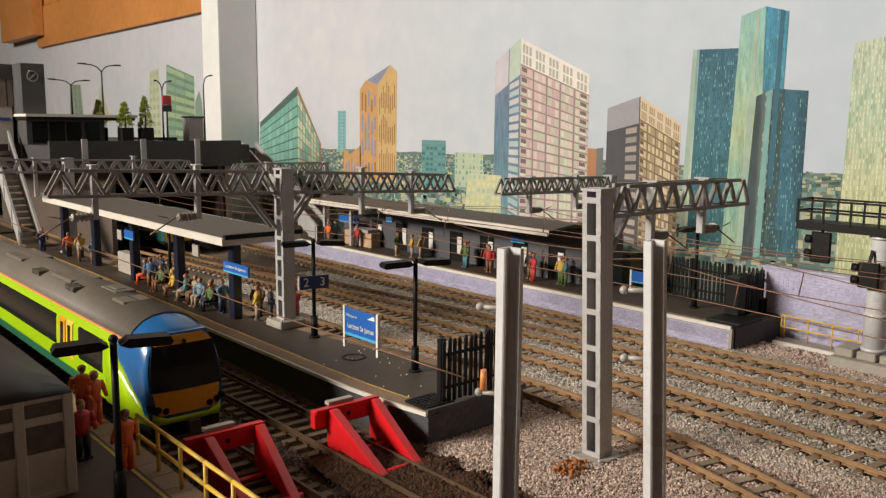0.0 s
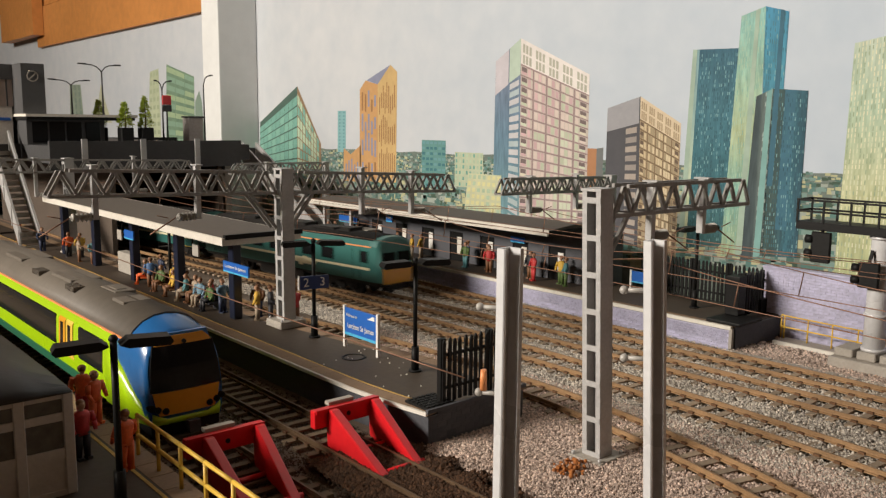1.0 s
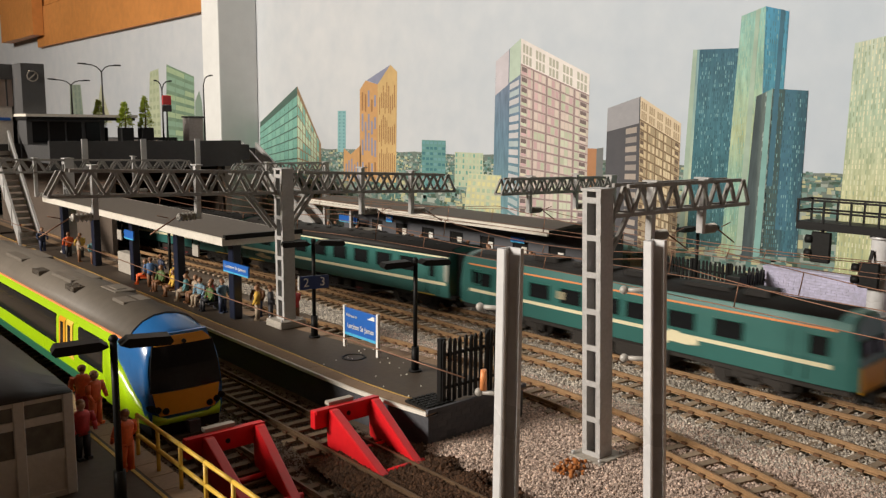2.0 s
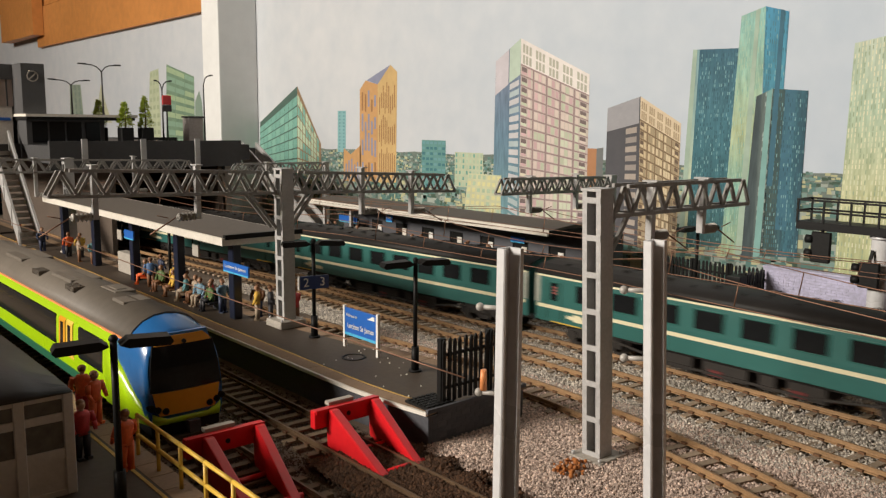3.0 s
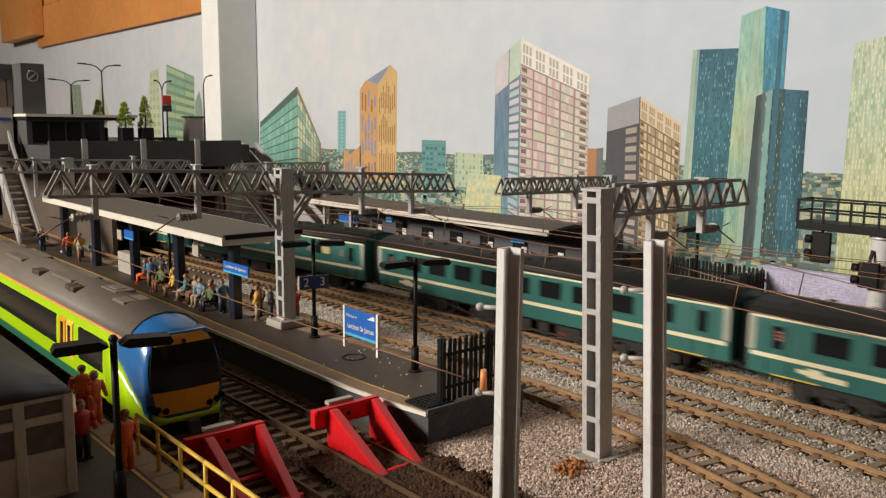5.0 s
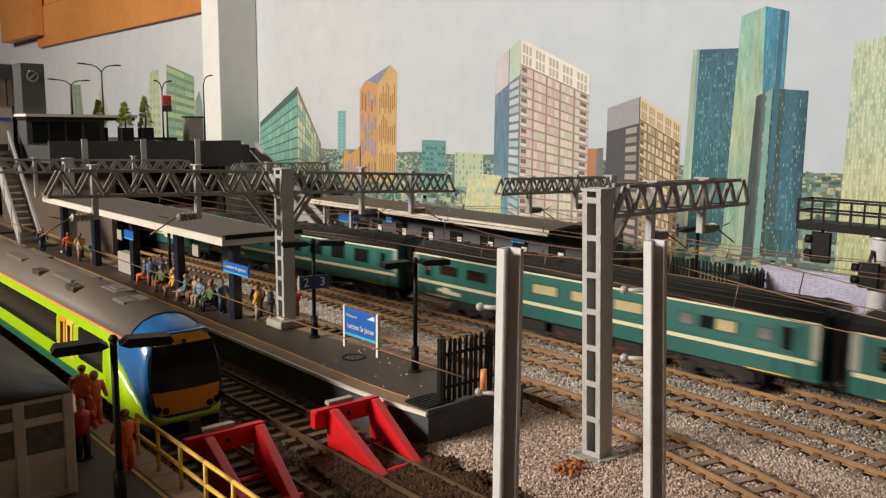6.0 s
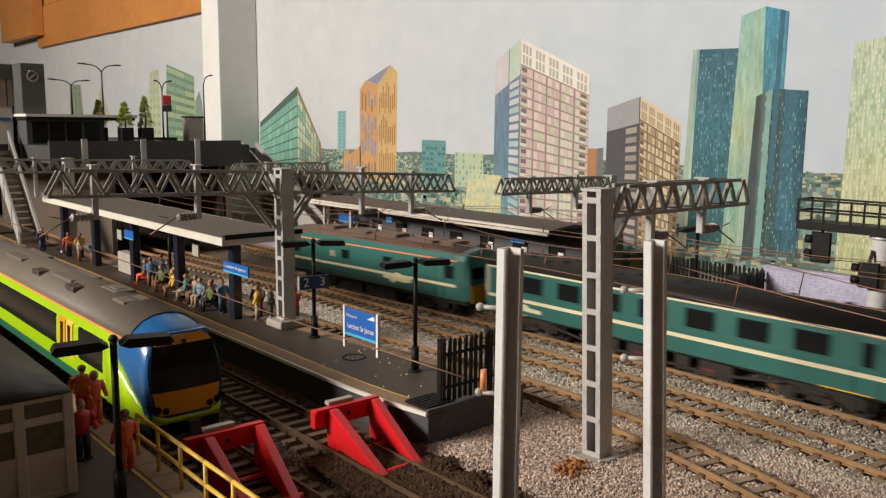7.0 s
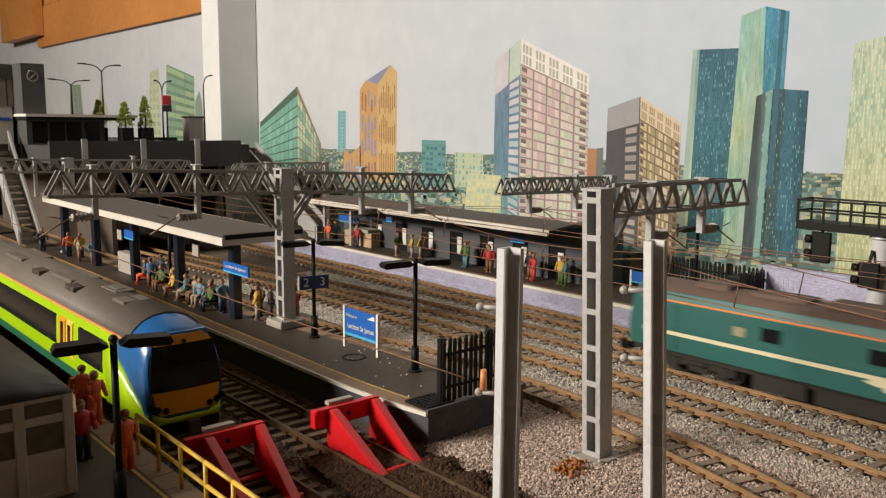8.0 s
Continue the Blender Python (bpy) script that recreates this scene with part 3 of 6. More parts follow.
def loco(label, nose, L=214.0):
    """A boxy green locomotive with flat cab ends; nose is the direction of the amber end shown."""
    hw = 17.6
    c = thing("locomotive", label, "locomotive", -5000, TRACKS["t2"](0), 0)
    prof = coach_profile(hw, 16.6, 43.0, 50.2)
    b = B()
    k = ((-L / 2, 0.86, 0.93), (-L / 2 + 4, 0.96, 0.985), (-L / 2 + 12, 1.0, 1.0), (L / 2 - 12, 1.0, 1.0), (L / 2 - 4, 0.96, 0.985), (L / 2, 0.86, 0.93))
    loft(b, [[(x + (math.copysign(1, -x) * max(0, z - 30) * 0.16 if abs(x) > L / 2 - 1 else 0), y * ky, 16.6 + (z - 16.6) * kz) for y, z in prof] for x, ky, kz in k], smooth=False)
    body = part("body", b, M_GREEN, c)
    b = B()
    roof = [(y * 0.96, z + 0.3) for y, z in prof if z >= 42.9]
    loft(b, [[(x, y, z) for y, z in roof] + [(x, y * 0.95, z - 0.6) for y, z in roof[::-1]] for x in (-L / 2 + 10, L / 2 - 10)], smooth=True)
    for x0, x1, h in ((-70, -52, 2.2), (-40, -12, 1.4), (-4, 22, 2.4), (34, 60, 1.5), (68, 80, 2.6)):
        box(b, x0, x1, -7, 7, 48.5, 50.2 + h)
    rod(b, (10, 0, 49), (10, 0, 52.5), 5.5, seg=16)
    part("roof", b, M_LROOF if L < 240 else M_CROOF, body, "dusty roof with vents and a fan")
    b = B()
    body_strip(b, -L / 2 + 10, L / 2 - 10, hw * 0.99, 42.0, 43.0, 0)
    part("roof_line", b, M_ORANGE, body)
    b = B()
    body_strip(b, -L / 2 + 11, L / 2 - 11, hw, 25.0, 26.9, 0)
    part("waist_stripe", b, M_CSTRIPE, body)
    xs = (-23.5, 25) if L < 240 else (-104, -80, -56, -32, -6, 14, 40, 66)
    windows_on(body, xs, 9.0 if L < 240 else 15.0, 31.5 if L < 240 else 29.5, 38.0, hw * 0.995, mat("window_frame_green", (0.016, 0.12, 0.10), 0.4), M_WINDOW, "side_window")
    windows_on(body, (-L / 2 + 17, L / 2 - 17), 8.0, 30.5, 39.0, hw * 0.995, mat("window_frame_green", (0.016, 0.12, 0.10), 0.4), M_WINDOW, "cab_side_window")
    for e in (-1, 1):
        for d in (22.5, 30.5):
            for s in (-1, 1):
                b = B()
                x = e * (L / 2 - d)
                ya, yb = sorted((s * (hw * 0.996 - 0.3), s * (hw * 0.996 + 0.2)))
                box(b, x - 0.2, x + 0.2, ya, yb, 18.2, 40)
                part("door_seam", b, mat("seam_dark", (0.01, 0.06, 0.05), 0.6), body)
    for x0 in (28,):
        for s in (-1, 1):
            b = B()
            ya, yb = sorted((s * (hw - 0.3), s * (hw + 0.25)))
            prism(b, ((x0 - 9, 23.6), (x0 - 4, 22.4), (x0 - 1, 22.6), (x0, 20.6), (x0 + 4, 20.2), (x0 + 6, 22.0), (x0 + 16, 21.6), (x0 + 22, 22.6), (x0 + 22, 24.8), (x0 + 13, 25.2), (x0 + 11, 27.6), (x0 + 6, 28.0), (x0 + 4, 26.2), (x0 - 3, 26.2)), ya, yb, axis="y")
            part("emblem", b, M_CSTRIPE, body, "cream crest on the side")
            b = B()
            box(b, -42.5, -36.5, ya, yb, 31.5, 36.0)
            part("number_plate", b, mat("plate_tan", (0.34, 0.30, 0.19), 0.5), body, "small tan plate")
    for e in (-1, 1):
        b = B()
        x = e * L / 2
        prism(b, ((-13.5, 15.5), (13.5, 15.5), (14.2, 27), (-14.2, 27)), min(x - e * 0.4, x + e * 0.7), max(x - e * 0.4, x + e * 0.7))
        ye = part("warning_panel", b, M_CABYEL, body, "amber-yellow warning panel")
        b = B()
        xw = x - e * 0.3
        for y in (-7.2, 7.2):
            prism(b, ((y - 5.6, 31), (y + 5.6, 31), (y + 5.2, 38.5), (y - 5.2, 38.5)), min(xw - e * 2.0, xw + e * 0.2), max(xw - e * 2.0, xw + e * 0.2))
        part("windscreen", b, M_WINDOW, body)
        b = B()
        box(b, min(x, x + e * 1.2), max(x, x + e * 1.2), -15.5, 15.5, 11, 15)
        for y in (-11.5, 11.5):
            rod(b, (x, y, 13), (x + e * 5.5, y, 13), 1.3, seg=8)
            rod(b, (x + e * 5.5, y, 13), (x + e * 6.2, y, 13), 3.1, seg=12)
        part("buffer_beam", b, M_BLACK, c)
    b = B()
    box(b, -L / 2 + 3, L / 2 - 3, -14.5, 14.5, 13.5, 17.2)
    for x0, x1 in ((-32, -6), (-2, 32)):
        box(b, x0, x1, -16, 16, 7.5, 15)
    part("underframe", b, M_UNDER, c)
    for x in (-0.3 * L, 0.3 * L):
        bogie(c, x)
    return c


# distances behind the leading buffers, and the vehicles in order
def train():
    loc = loco("dark green locomotive with amber ends leading the train", 1, 254.0)
    c1 = coach("dark green coach with cream waist line and black roof")
    cl = coach("long dark green coach with cream waist line", 276.0)
    cc = coach("green coach with ribbed roof and drawn cream blinds", 281.0, cream=True)
    cs = coach("short dark green coach coupled before the rear locomotive", 248.0)
    tail = loco("dark green locomotive with dusty brown roof at the train's rear", -1, 209.0)
    out = [(loc, JOINTS[0] / 2)]
    for i in range(1, len(JOINTS) - 1):
        a, z = JOINTS[i - 1], JOINTS[i]
        ob = {1: c1, 4: cl, 5: cc, 6: cs}.get(i) or copy_thing(c1, c1.matrix_basis.copy())
        out.append((ob, (a + z) / 2))
    out.append((tail, 2028.5))
    return out


JOINTS = (272, 531, 800, 1066, 1354, 1651, 1916, 2135)
SPEED = 334.0
NOSE_AT = (1.73, -228.0)
TRAIN = train()


def motions():
    for ob, back in TRAIN:
        rows = []
        for i in range(33):
            t = i * 0.25
            x = NOSE_AT[1] + (t - NOSE_AT[0]) * SPEED - back
            slope = math.degrees(math.atan((y_t2(x + 20) - y_t2(x - 20)) / 40)) if x > -1500 else 0.0
            xd = max(x, -1000)
            pitch = -math.degrees(math.atan((dip(xd + 20) - dip(xd - 20)) / 40))
            rows.append((t, put(x, y_t2(max(x, -1500)), dip(xd), 0, pitch, slope)))
        walk(ob, rows)
# ---- overhead line ----
def mast_mesh(h, w=8.6, d=7.4, rungs=8, gap=None):
    """A lattice mast: two channel legs, joined by battens on two faces, foot at z 0."""
    b = B()
    for x in (-w / 2, w / 2):
        s = 1 if x < 0 else -1
        prism(b, ((x, -d / 2), (x + s * 2.2, -d / 2), (x + s * 2.2, -d / 2 + 0.7), (x + s * 0.7, -d / 2 + 0.7), (x + s * 0.7, d / 2 - 0.7), (x + s * 2.2, d / 2 - 0.7), (x + s * 2.2, d / 2), (x, d / 2)), 0, h, axis="z")
    return b


def leaning(ob, degrees):
    """Leans a thing sideways by a little, as the model masts do."""
    ob.matrix_basis = ob.matrix_basis @ Matrix.Rotation(radians(degrees), 4, (0.757, -0.653, 0))
    return ob


def mast(x, y, z0, z1, label, w=8.8, d=7.4, rungs=8, base=True):
    m = thing("overhead_mast", label, "mast", x, y, z0, group="overhead line masts")
    h = z1 - z0
    part("leg", mast_mesh(h, w, d), M_STEEL, m)
    for i in range(rungs + 1):
        z = 2.0 + (h - 6) * i / rungs
        for s in (-1, 1):
            b = B()
            y0 = s * d / 2
            box(b, -w / 2 + 0.12, w / 2 - 0.12, min(y0 + s * 0.15, y0 - s * 0.5), max(y0 + s * 0.15, y0 - s * 0.5), z - 1.1, z + 1.1)
            part("batten", b, M_STEEL, m)
    b = B()
    box(b, -w / 2 - 0.4, w / 2 + 0.4, -d / 2 - 0.4, d / 2 + 0.4, h - 0.6, h + 0.4)
    part("cap", b, M_STEEL, m)
    if base:
        b = B()
        box(b, -8.2, 8.2, -8.2, 8.2, -0.5, 1.2)
        bevel(b, 0.3, 1)
        part("base_plate", b, M_CONC, m)
        b = B()
        for sx in (-1, 1):
            for sy in (-1, 1):
                rod(b, (sx * 6.6, sy * 6.6, 1.2), (sx * 6.6, sy * 6.6, 2.4), 0.7, seg=6)
        part("bolt", b, M_STEEL, m)
    return m


def truss(x, y0, y1, zb0, zb1, depth, label, bays, end0=True, end1=True, width=7.0):
    """A box lattice boom across the tracks, from y0 to y1; its lower chord runs from zb0 to zb1."""
    t = thing("gantry_boom", label, "gantry", x, 0, 0, group="overhead line gantries")

    def zb(y):
        return zb0 + (zb1 - zb0) * (y - y0) / (y1 - y0)
    step = (y1 - y0) / bays
    for s in (-1, 1):
        b = B()
        bar(b, (s * width / 2, y0, zb(y0)), (s * width / 2, y1, zb(y1)), 1.3, 1.5)
        part("lower_chord", b, M_TRUSS, t)
        b = B()
        bar(b, (s * width / 2, y0 + step * 0.75, zb(y0) + depth), (s * width / 2, y1 - step * 0.75, zb(y1) + depth), 1.3, 1.5)
        part("upper_chord", b, M_TRUSS, t)
        for i in range(bays):
            ya, yb = y0 + step * i, y0 + step * (i + 1)
            ym = (ya + yb) / 2
            for p, q in (((ya, zb(ya)), (ym, zb(ym) + depth)), ((ym, zb(ym) + depth), (yb, zb(yb)))):
                b = B()
                bar(b, (s * width / 2, p[0], p[1]), (s * width / 2, q[0], q[1]), 1.1, 1.3)
                part("diagonal", b, M_TRUSS, t)
    for i in range(bays + 1):
        b = B()
        y = y0 + step * i
        bar(b, (-width / 2, y, zb(y)), (width / 2, y, zb(y)), 0.9)
        part("cross_tie", b, M_TRUSS, t)
    return t


def drop_tube(x, y, z0, z1, label, arm=14, side=-1, reg=True):
    """A vertical tube under a boom with a ribbed insulator and a registration arm."""
    d = thing("registration_tube", label, "overhead fitting", x, y, 0, group="drop tubes under the gantries")
    b = B()
    box(b, -1.5, 1.5, -1.3, 1.3, z0, z1)
    part("tube", b, M_STEEL, d)
    b = B()
    box(b, -3.6, 3.6, -1.9, 1.9, z1, z1 + 0.6)
    part("clamp", b, M_STEEL, d)
    b = B()
    zi = z0 + 1.5
    rod(b, (0, side * 1, zi), (0, side * 12, zi), 0.8, seg=8)
    for i in range(5):
        ya = side * (2.2 + 2.0 * i)
        rod(b, (0, ya, zi), (0, ya + side * 0.9, zi), 2.3, 1.6, seg=10)
    part("insulator", b, M_INSUL, d)
    if reg:
        b = B()
        rod(b, (0, side * 12, zi), (0, side * (12 + arm), zi - 8), 0.35, seg=6)
        rod(b, (0, side * (12 + arm * 0.3), zi), (0, side * (8 + arm), zi + 1.5), 0.25, seg=6)
        part("arm", b, M_COPPER, d)
    return d


def knee(x, y, z0, z1, dy, label):
    k = thing("knee_brace", label, "brace", x, 0, 0, group="knee braces of the gantries")
    for s in (-1, 1):
        b = B()
        bar(b, (s * 3.0, y, z0), (s * 3.0, y + dy, z1), 1.4, 1.6)
        part("brace", b, M_TRUSS, k)


# gantry over the island platform
mast(-414.6, 239.2, PZ + 3, 105, "grey lattice mast standing on the island platform", rungs=7)
pd = thing("mast_plinth", "square concrete plinth under the mast", "plinth", -414.6, 239.2, PZ)
bb = B()
box(bb, -8.5, 8.5, -8.5, 8.5, 0, 3.2)
bevel(bb, 0.5, 1)
part("block", bb, M_CONC, pd)
truss(-416, 114, 233, 95.2, 91.8, 12.0, "grey lattice gantry boom over the bay tracks", 9)
truss(-416, 242, 366, 91.6, 87.0, 11.0, "grey lattice gantry boom over the main tracks", 10)
knee(-416, 233, 72, 92, -16, "diagonal steel brace between mast and boom")
knee(-416, 242, 72, 91.5, 16, "diagonal steel brace between mast and boom")
for yy, za, zz in ((136, 83, 109), (188.5, 80, 108), (293.5, 76, 104), (332, 74, 101)):
    drop_tube(-416, yy, za, zz, "silver drop tube with a ribbed insulator", side=-1 if yy < 240 else 1)
# gantry over the main lines
leaning(mast(-198.8, 253.1, 0.6, 106.5, "grey lattice mast standing in the ballast", rungs=7), 1.85)
truss(-200.4, 255.3, 353.3, 96.2, 95.8, 11.0, "dark grey lattice gantry boom over the through tracks", 9)
knee(-200.4, 254.8, 82, 96, 10, "diagonal steel brace under the gantry boom")
for yy in (284, 321):
    drop_tube(-200.4, yy, 84.5, 108, "silver drop tube with a ribbed insulator", side=1, arm=16)
# gantry reaching out from behind the far platform
mast(-382, 490, PZ, 95, "grey lattice mast behind the far platform", w=7, d=6, base=False)
truss(-382, 376, 488, 86.5, 84.5, 9.5, "dark lattice gantry boom over the far tracks", 11, width=6)
for yy in (405, 452):
    drop_tube(-382, yy, 73, 97, "thin silver drop tube with an insulator", side=1, arm=14)
# farther gantries at the platform's far part
mast(-775, 232, PZ, 98.5, "weathered lattice mast near the stairs", rungs=7)
truss(-775, 160, 349, 88, 84.0, 10.5, "weathered lattice gantry boom near the bridge", 14)
truss(-770, 384, 498, 80.5, 80.0, 9.5, "weathered lattice gantry boom by the far platform", 9)
mast(-770, 496, PZ, 90, "grey mast behind the far platform's end", w=6, d=5, base=False)
for yy, xx in ((205, -775), (290, -775), (425, -770)):
    drop_tube(xx, yy, 66, 99 if yy < 300 else 91, "drop tube under the far gantry", side=1, arm=10)


def wires():
    specs = (("p1", 67, 80), ("t4", 64, 77), ("t3", 62, 76), ("t2", 66, 79), ("f", 62, 75))
    for key, zc, zm in specs:
        track_y = TRACKS[key]

        def fy(x, track_y=track_y):
            return track_y(x) if x < -198 else track_y(-198) + 0.3 * (track_y(x) - track_y(-198))
        w = thing("overhead_wire", "thin copper contact and catenary wires over a track", "wire", group="overhead wires")
        supports = [-1100, -775, -416, -198, 120, 480] if key in ("t4", "t3", "t2", "f") else [-1100, -775, -416, -150]
        if key in ("t2", "f"):
            supports = [-1100, -770, -382, -60, 300, 500]
        for kind in (0, 1) if key != "p1" else (0,):
            b = B()
            rings = []
            for a, c in zip(supports, supports[1:]):
                for i in range(11 if c == supports[-1] else 10):
                    u = i / 10
                    x = a + (c - a) * u
                    sag = 0.8 if kind == 0 else zm - zc - 4.0
                    z = (zc if kind == 0 else zm) - sag * 4 * u * (1 - u)
                    rings.append([(x, fy(x) + 0.22 * math.cos(q), z + 0.22 * math.sin(q)) for q in (0.3, 1.57, 2.8, 4.1, 5.4)])
            loft(b, rings)
            part("contact_wire" if kind == 0 else "catenary_wire", b, M_COPPER, w)
        for a, c in zip(supports, supports[1:]):
            for u in (0.12, 0.3, 0.5, 0.7, 0.88):
                x = a + (c - a) * u
                if x > 100 or x < -900 or key == "p1":
                    continue
                b = B()
                rod(b, (x, fy(x), zc - 3.2 * u * (1 - u)), (x + 1.5, fy(x), zm - (zm - zc - 4.0) * 4 * u * (1 - u)), 0.25, seg=5)
                part("dropper", b, M_COPPER, w)


wires()


# ---- two plain posts close to the camera ----
def square_post(x, y, h, label, ins, w):
    p = thing("square_post", label, "post", x, y, 0, group="plain silver posts in the foreground")
    b = B()
    # a channel section: a narrow front flange, a web and a wide back flange
    t = w * 0.36
    prism(b, ((-w, -w + 0.7), (-w + 0.7, -w), (w * 0.2, -w), (w * 0.3, -w + 0.3), (w * 0.3, -w + t), (-w + 1.0, -w + t), (-w + 1.0, w - t), (w * 0.82, w - t), (w * 0.92, w), (-w, w)), 0, h, axis="z")
    part("shaft", b, M_SILVER, p)
    b = B()
    box(b, -8, 8, -8, 8, 0, 1.4)
    bevel(b, 0.3, 1)
    part("base_plate", b, M_CONC, p)
    for z, dx, dy in ins:
        b = B()
        rod(b, (-w, 0, z), (-w - 5, -3.0, z), 0.7, seg=8)
        ball(b, (-w - 5.5, -3.4, z), 1.3)
        part("bracket", b, M_INSUL, p, "small grey bracket with a knob")
        if z < 55:
            b = B()
            rod(b, (-w - 4.4, -2.6, z + 0.8), (-w - 4.4, -2.6, z + 7.0), 1.1, 0.9, seg=8)
            part("orange_tip", b, mat("orange_insulator", (0.75, 0.28, 0.10), 0.4), p, "orange insulator tip")
    return p


square_post(-166.7, 169.2, 95.0, "plain silver-grey square post with small brackets", ((77, 0, 0), (51, 0, 0)), 2.95)
leaning(square_post(-133.6, 198.7, 98.5, "plain silver-grey square post standing in the ballast", ((84, 0, 0), (64, 0, 0)), 2.5), 2.4)


# ---- lamps, signs and fences ----
def platform_lamp(x, y, h, rz, label):
    p = thing("platform_lamp", label, "street lamp", x, y, PZ, rz=rz, group="black platform lamps")
    b = B()
    rod(b, (0, 0, 0), (0, 0, 1.0), 3.2, 3.0, seg=12)
    rod(b, (0, 0, 1.0), (0, 0, 12), 1.9, 1.8, seg=10)
    part("base", b, M_BLACK, p)
    b = B()
    rod(b, (0, 0, 12), (0, 0, h), 1.05, seg=10)
    ball(b, (0, 0, h), 1.4)
    part("pole", b, M_BLACK, p)
    for s in (-1, 1):
        b = B()
        prism(b, ((s * 1.5, h - 1.6), (s * 4, h - 2.6), (s * 16, h - 3.0), (s * 17, h - 1.8), (s * 16, h - 0.2), (s * 4, h + 0.2)), -3.2, 3.2, axis="x")
        part("lamp_head", b, M_BLACK, p, "flat black lamp head")
    return p


LAMP = platform_lamp(-381.7, 237.5, 53, -22, "black twin-headed lamp post on the platform")
copy_thing(LAMP, put(-297.4, 240, PZ, rz=-14))
copy_thing(LAMP, put(-294, 468, PZ, rz=-8))
copy_thing(LAMP, put(-247, 84, PZ - 2, rz=-12))
copy_thing(LAMP, put(-560, 232, PZ - 6, rz=-10))


def station_sign():
    s = thing("station_sign", "blue station name board on two white posts", "sign", -341.5, 240.2, PZ)
    for x in (-14.5, 14.5):
        b = B()
        box(b, x - 0.75, x + 0.75, -0.8, 0.8, 0, 22)
        part("post", b, M_WHITE, s)
    b = B()
    box(b, -13.6, 13.6, -0.6, 0.6, 6.8, 21.0)
    board = part("board", b, M_BLUE, s)
    b = B()
    box(b, -13.6, 13.6, -0.8, -0.6, 6.8, 8.2)
    part("stripe", b, mat("light_blue_stripe", (0.08, 0.42, 0.68), 0.4), board)
    writing("lettering", "Luciton St James", 4.0, board, put(0.3, -0.75, 12.0), M_WHITE, 22.8)
    writing("small_lettering", "Welcome to", 2.4, board, put(-7.6, -0.75, 17.4), M_WHITE, 9.4)
    b = B()
    prism(b, ((6.4, 18.0), (12.4, 18.0), (12.4, 20.0), (10.6, 20.0)), -0.8, -0.6, axis="y")
    part("emblem", b, M_WHITE, board)


station_sign()


def number_sign():
    s = thing("platform_number_sign", "dark blue sign with white platform numbers on the lamp post", "sign", -382.5, 237.5, 42, rz=78)
    b = B()
    box(b, -8.2, 8.2, -2.2, -1.2, 0, 7.2)
    board = part("board", b, M_NAVYSIGN, s)
    b = B()
    box(b, -8.9, -8.2, -2.4, -1.0, -0.2, 7.4)
    part("white_edge", b, M_WHITE, board)
    for txt, x in (("2", -4.6), ("3", 4.6)):
        writing("numeral", txt, 6.6, board, put(x, -2.35, 3.6), M_WHITE)


number_sign()


def totem(x, y, z, rz, wide, text, label, posts=False, tall=6.4):
    t = thing("name_sign", label, "sign", x, y, z, rz=rz, group="small blue station name signs")
    b = B()
    box(b, -wide / 2, wide / 2, -0.5, 0.5, 0, tall)
    board = part("board", b, M_BLUE, t)
    b = B()
    box(b, -wide / 2, wide / 2, -0.65, -0.5, 0, 0.9)
    part("stripe", b, mat("light_blue_stripe", (0.08, 0.42, 0.68), 0.4), board)
    if text:
        writing("lettering", text, 2.6, board, put(0, -0.66, tall * 0.58), M_WHITE, wide * 0.82)
    if posts:
        for px in (-wide / 2 - 0.8, wide / 2 + 0.8):
            b = B()
            box(b, px - 0.8, px + 0.8, -0.7, 0.7, PZ - z, tall + 0.5)
            part("post", b, M_WHITE, t)
    return t


def fence_mesh(h):
    b = B()
    prism(b, ((-0.85, 0), (0.85, 0), (0.85, h - 1.6), (0.35, h), (-0.35, h), (-0.85, h - 1.6)), -0.35, 0.35, axis="y")
    return finish(b, "paling", M_BLACK)


PALING = fence_mesh(26.5)


def fence(x, y, rz, length, label, z=PZ, skew=1.0, group="black palisade fences"):
    f = thing("palisade_fence", label, "fence", x, y, z, rz=rz, group=group)
    n = int(length / 3.0)
    for i in range(n + 1):
        piece("paling", PALING, f, put(i * 3.0, 0, 0.8 + 0.3 * math.sin(i * 2.1), ry=0.8 * math.sin(i * 1.7)))
    for z2 in (6.5, 20.5):
        b = B()
        bar(b, (0, 0.7, z2), (length, 0.7, z2), 0.7, 1.3)
        part("rail", b, M_BLACK, f)
    for i in range(int(length / 27) + 1):
        b = B()
        xx = min(i * 27, length)
        box(b, xx - 1.3, xx + 1.3, 0.4, 2.8, 0, 27.5)
        part("post", b, M_BLACK, f)
    return f


fence(-252.5, 219, 90, 30, "black palisade fence across the platform end", z=PZ + 0.4)
fence(-340, 492, 0, 80, "black palisade fence along the back of the far platform", z=PZ)
fence(-260, 466, 90, 26, "black palisade fence at the far platform's end", z=PZ)
gb = thing("dark_cabinet", "black equipment cabinet by the platform fence", "cabinet", -262, 462, PZ + 2.2)
bb = B()
box(bb, -4.5, 4.5, -4, 4, 0, 24)
bevel(bb, 0.6, 2)
part("case", bb, M_BLACK, gb)
bb = B()
box(bb, -3.6, 3.6, -4.3, -3.9, 3, 21)
part("door", bb, M_BLACK, gb)


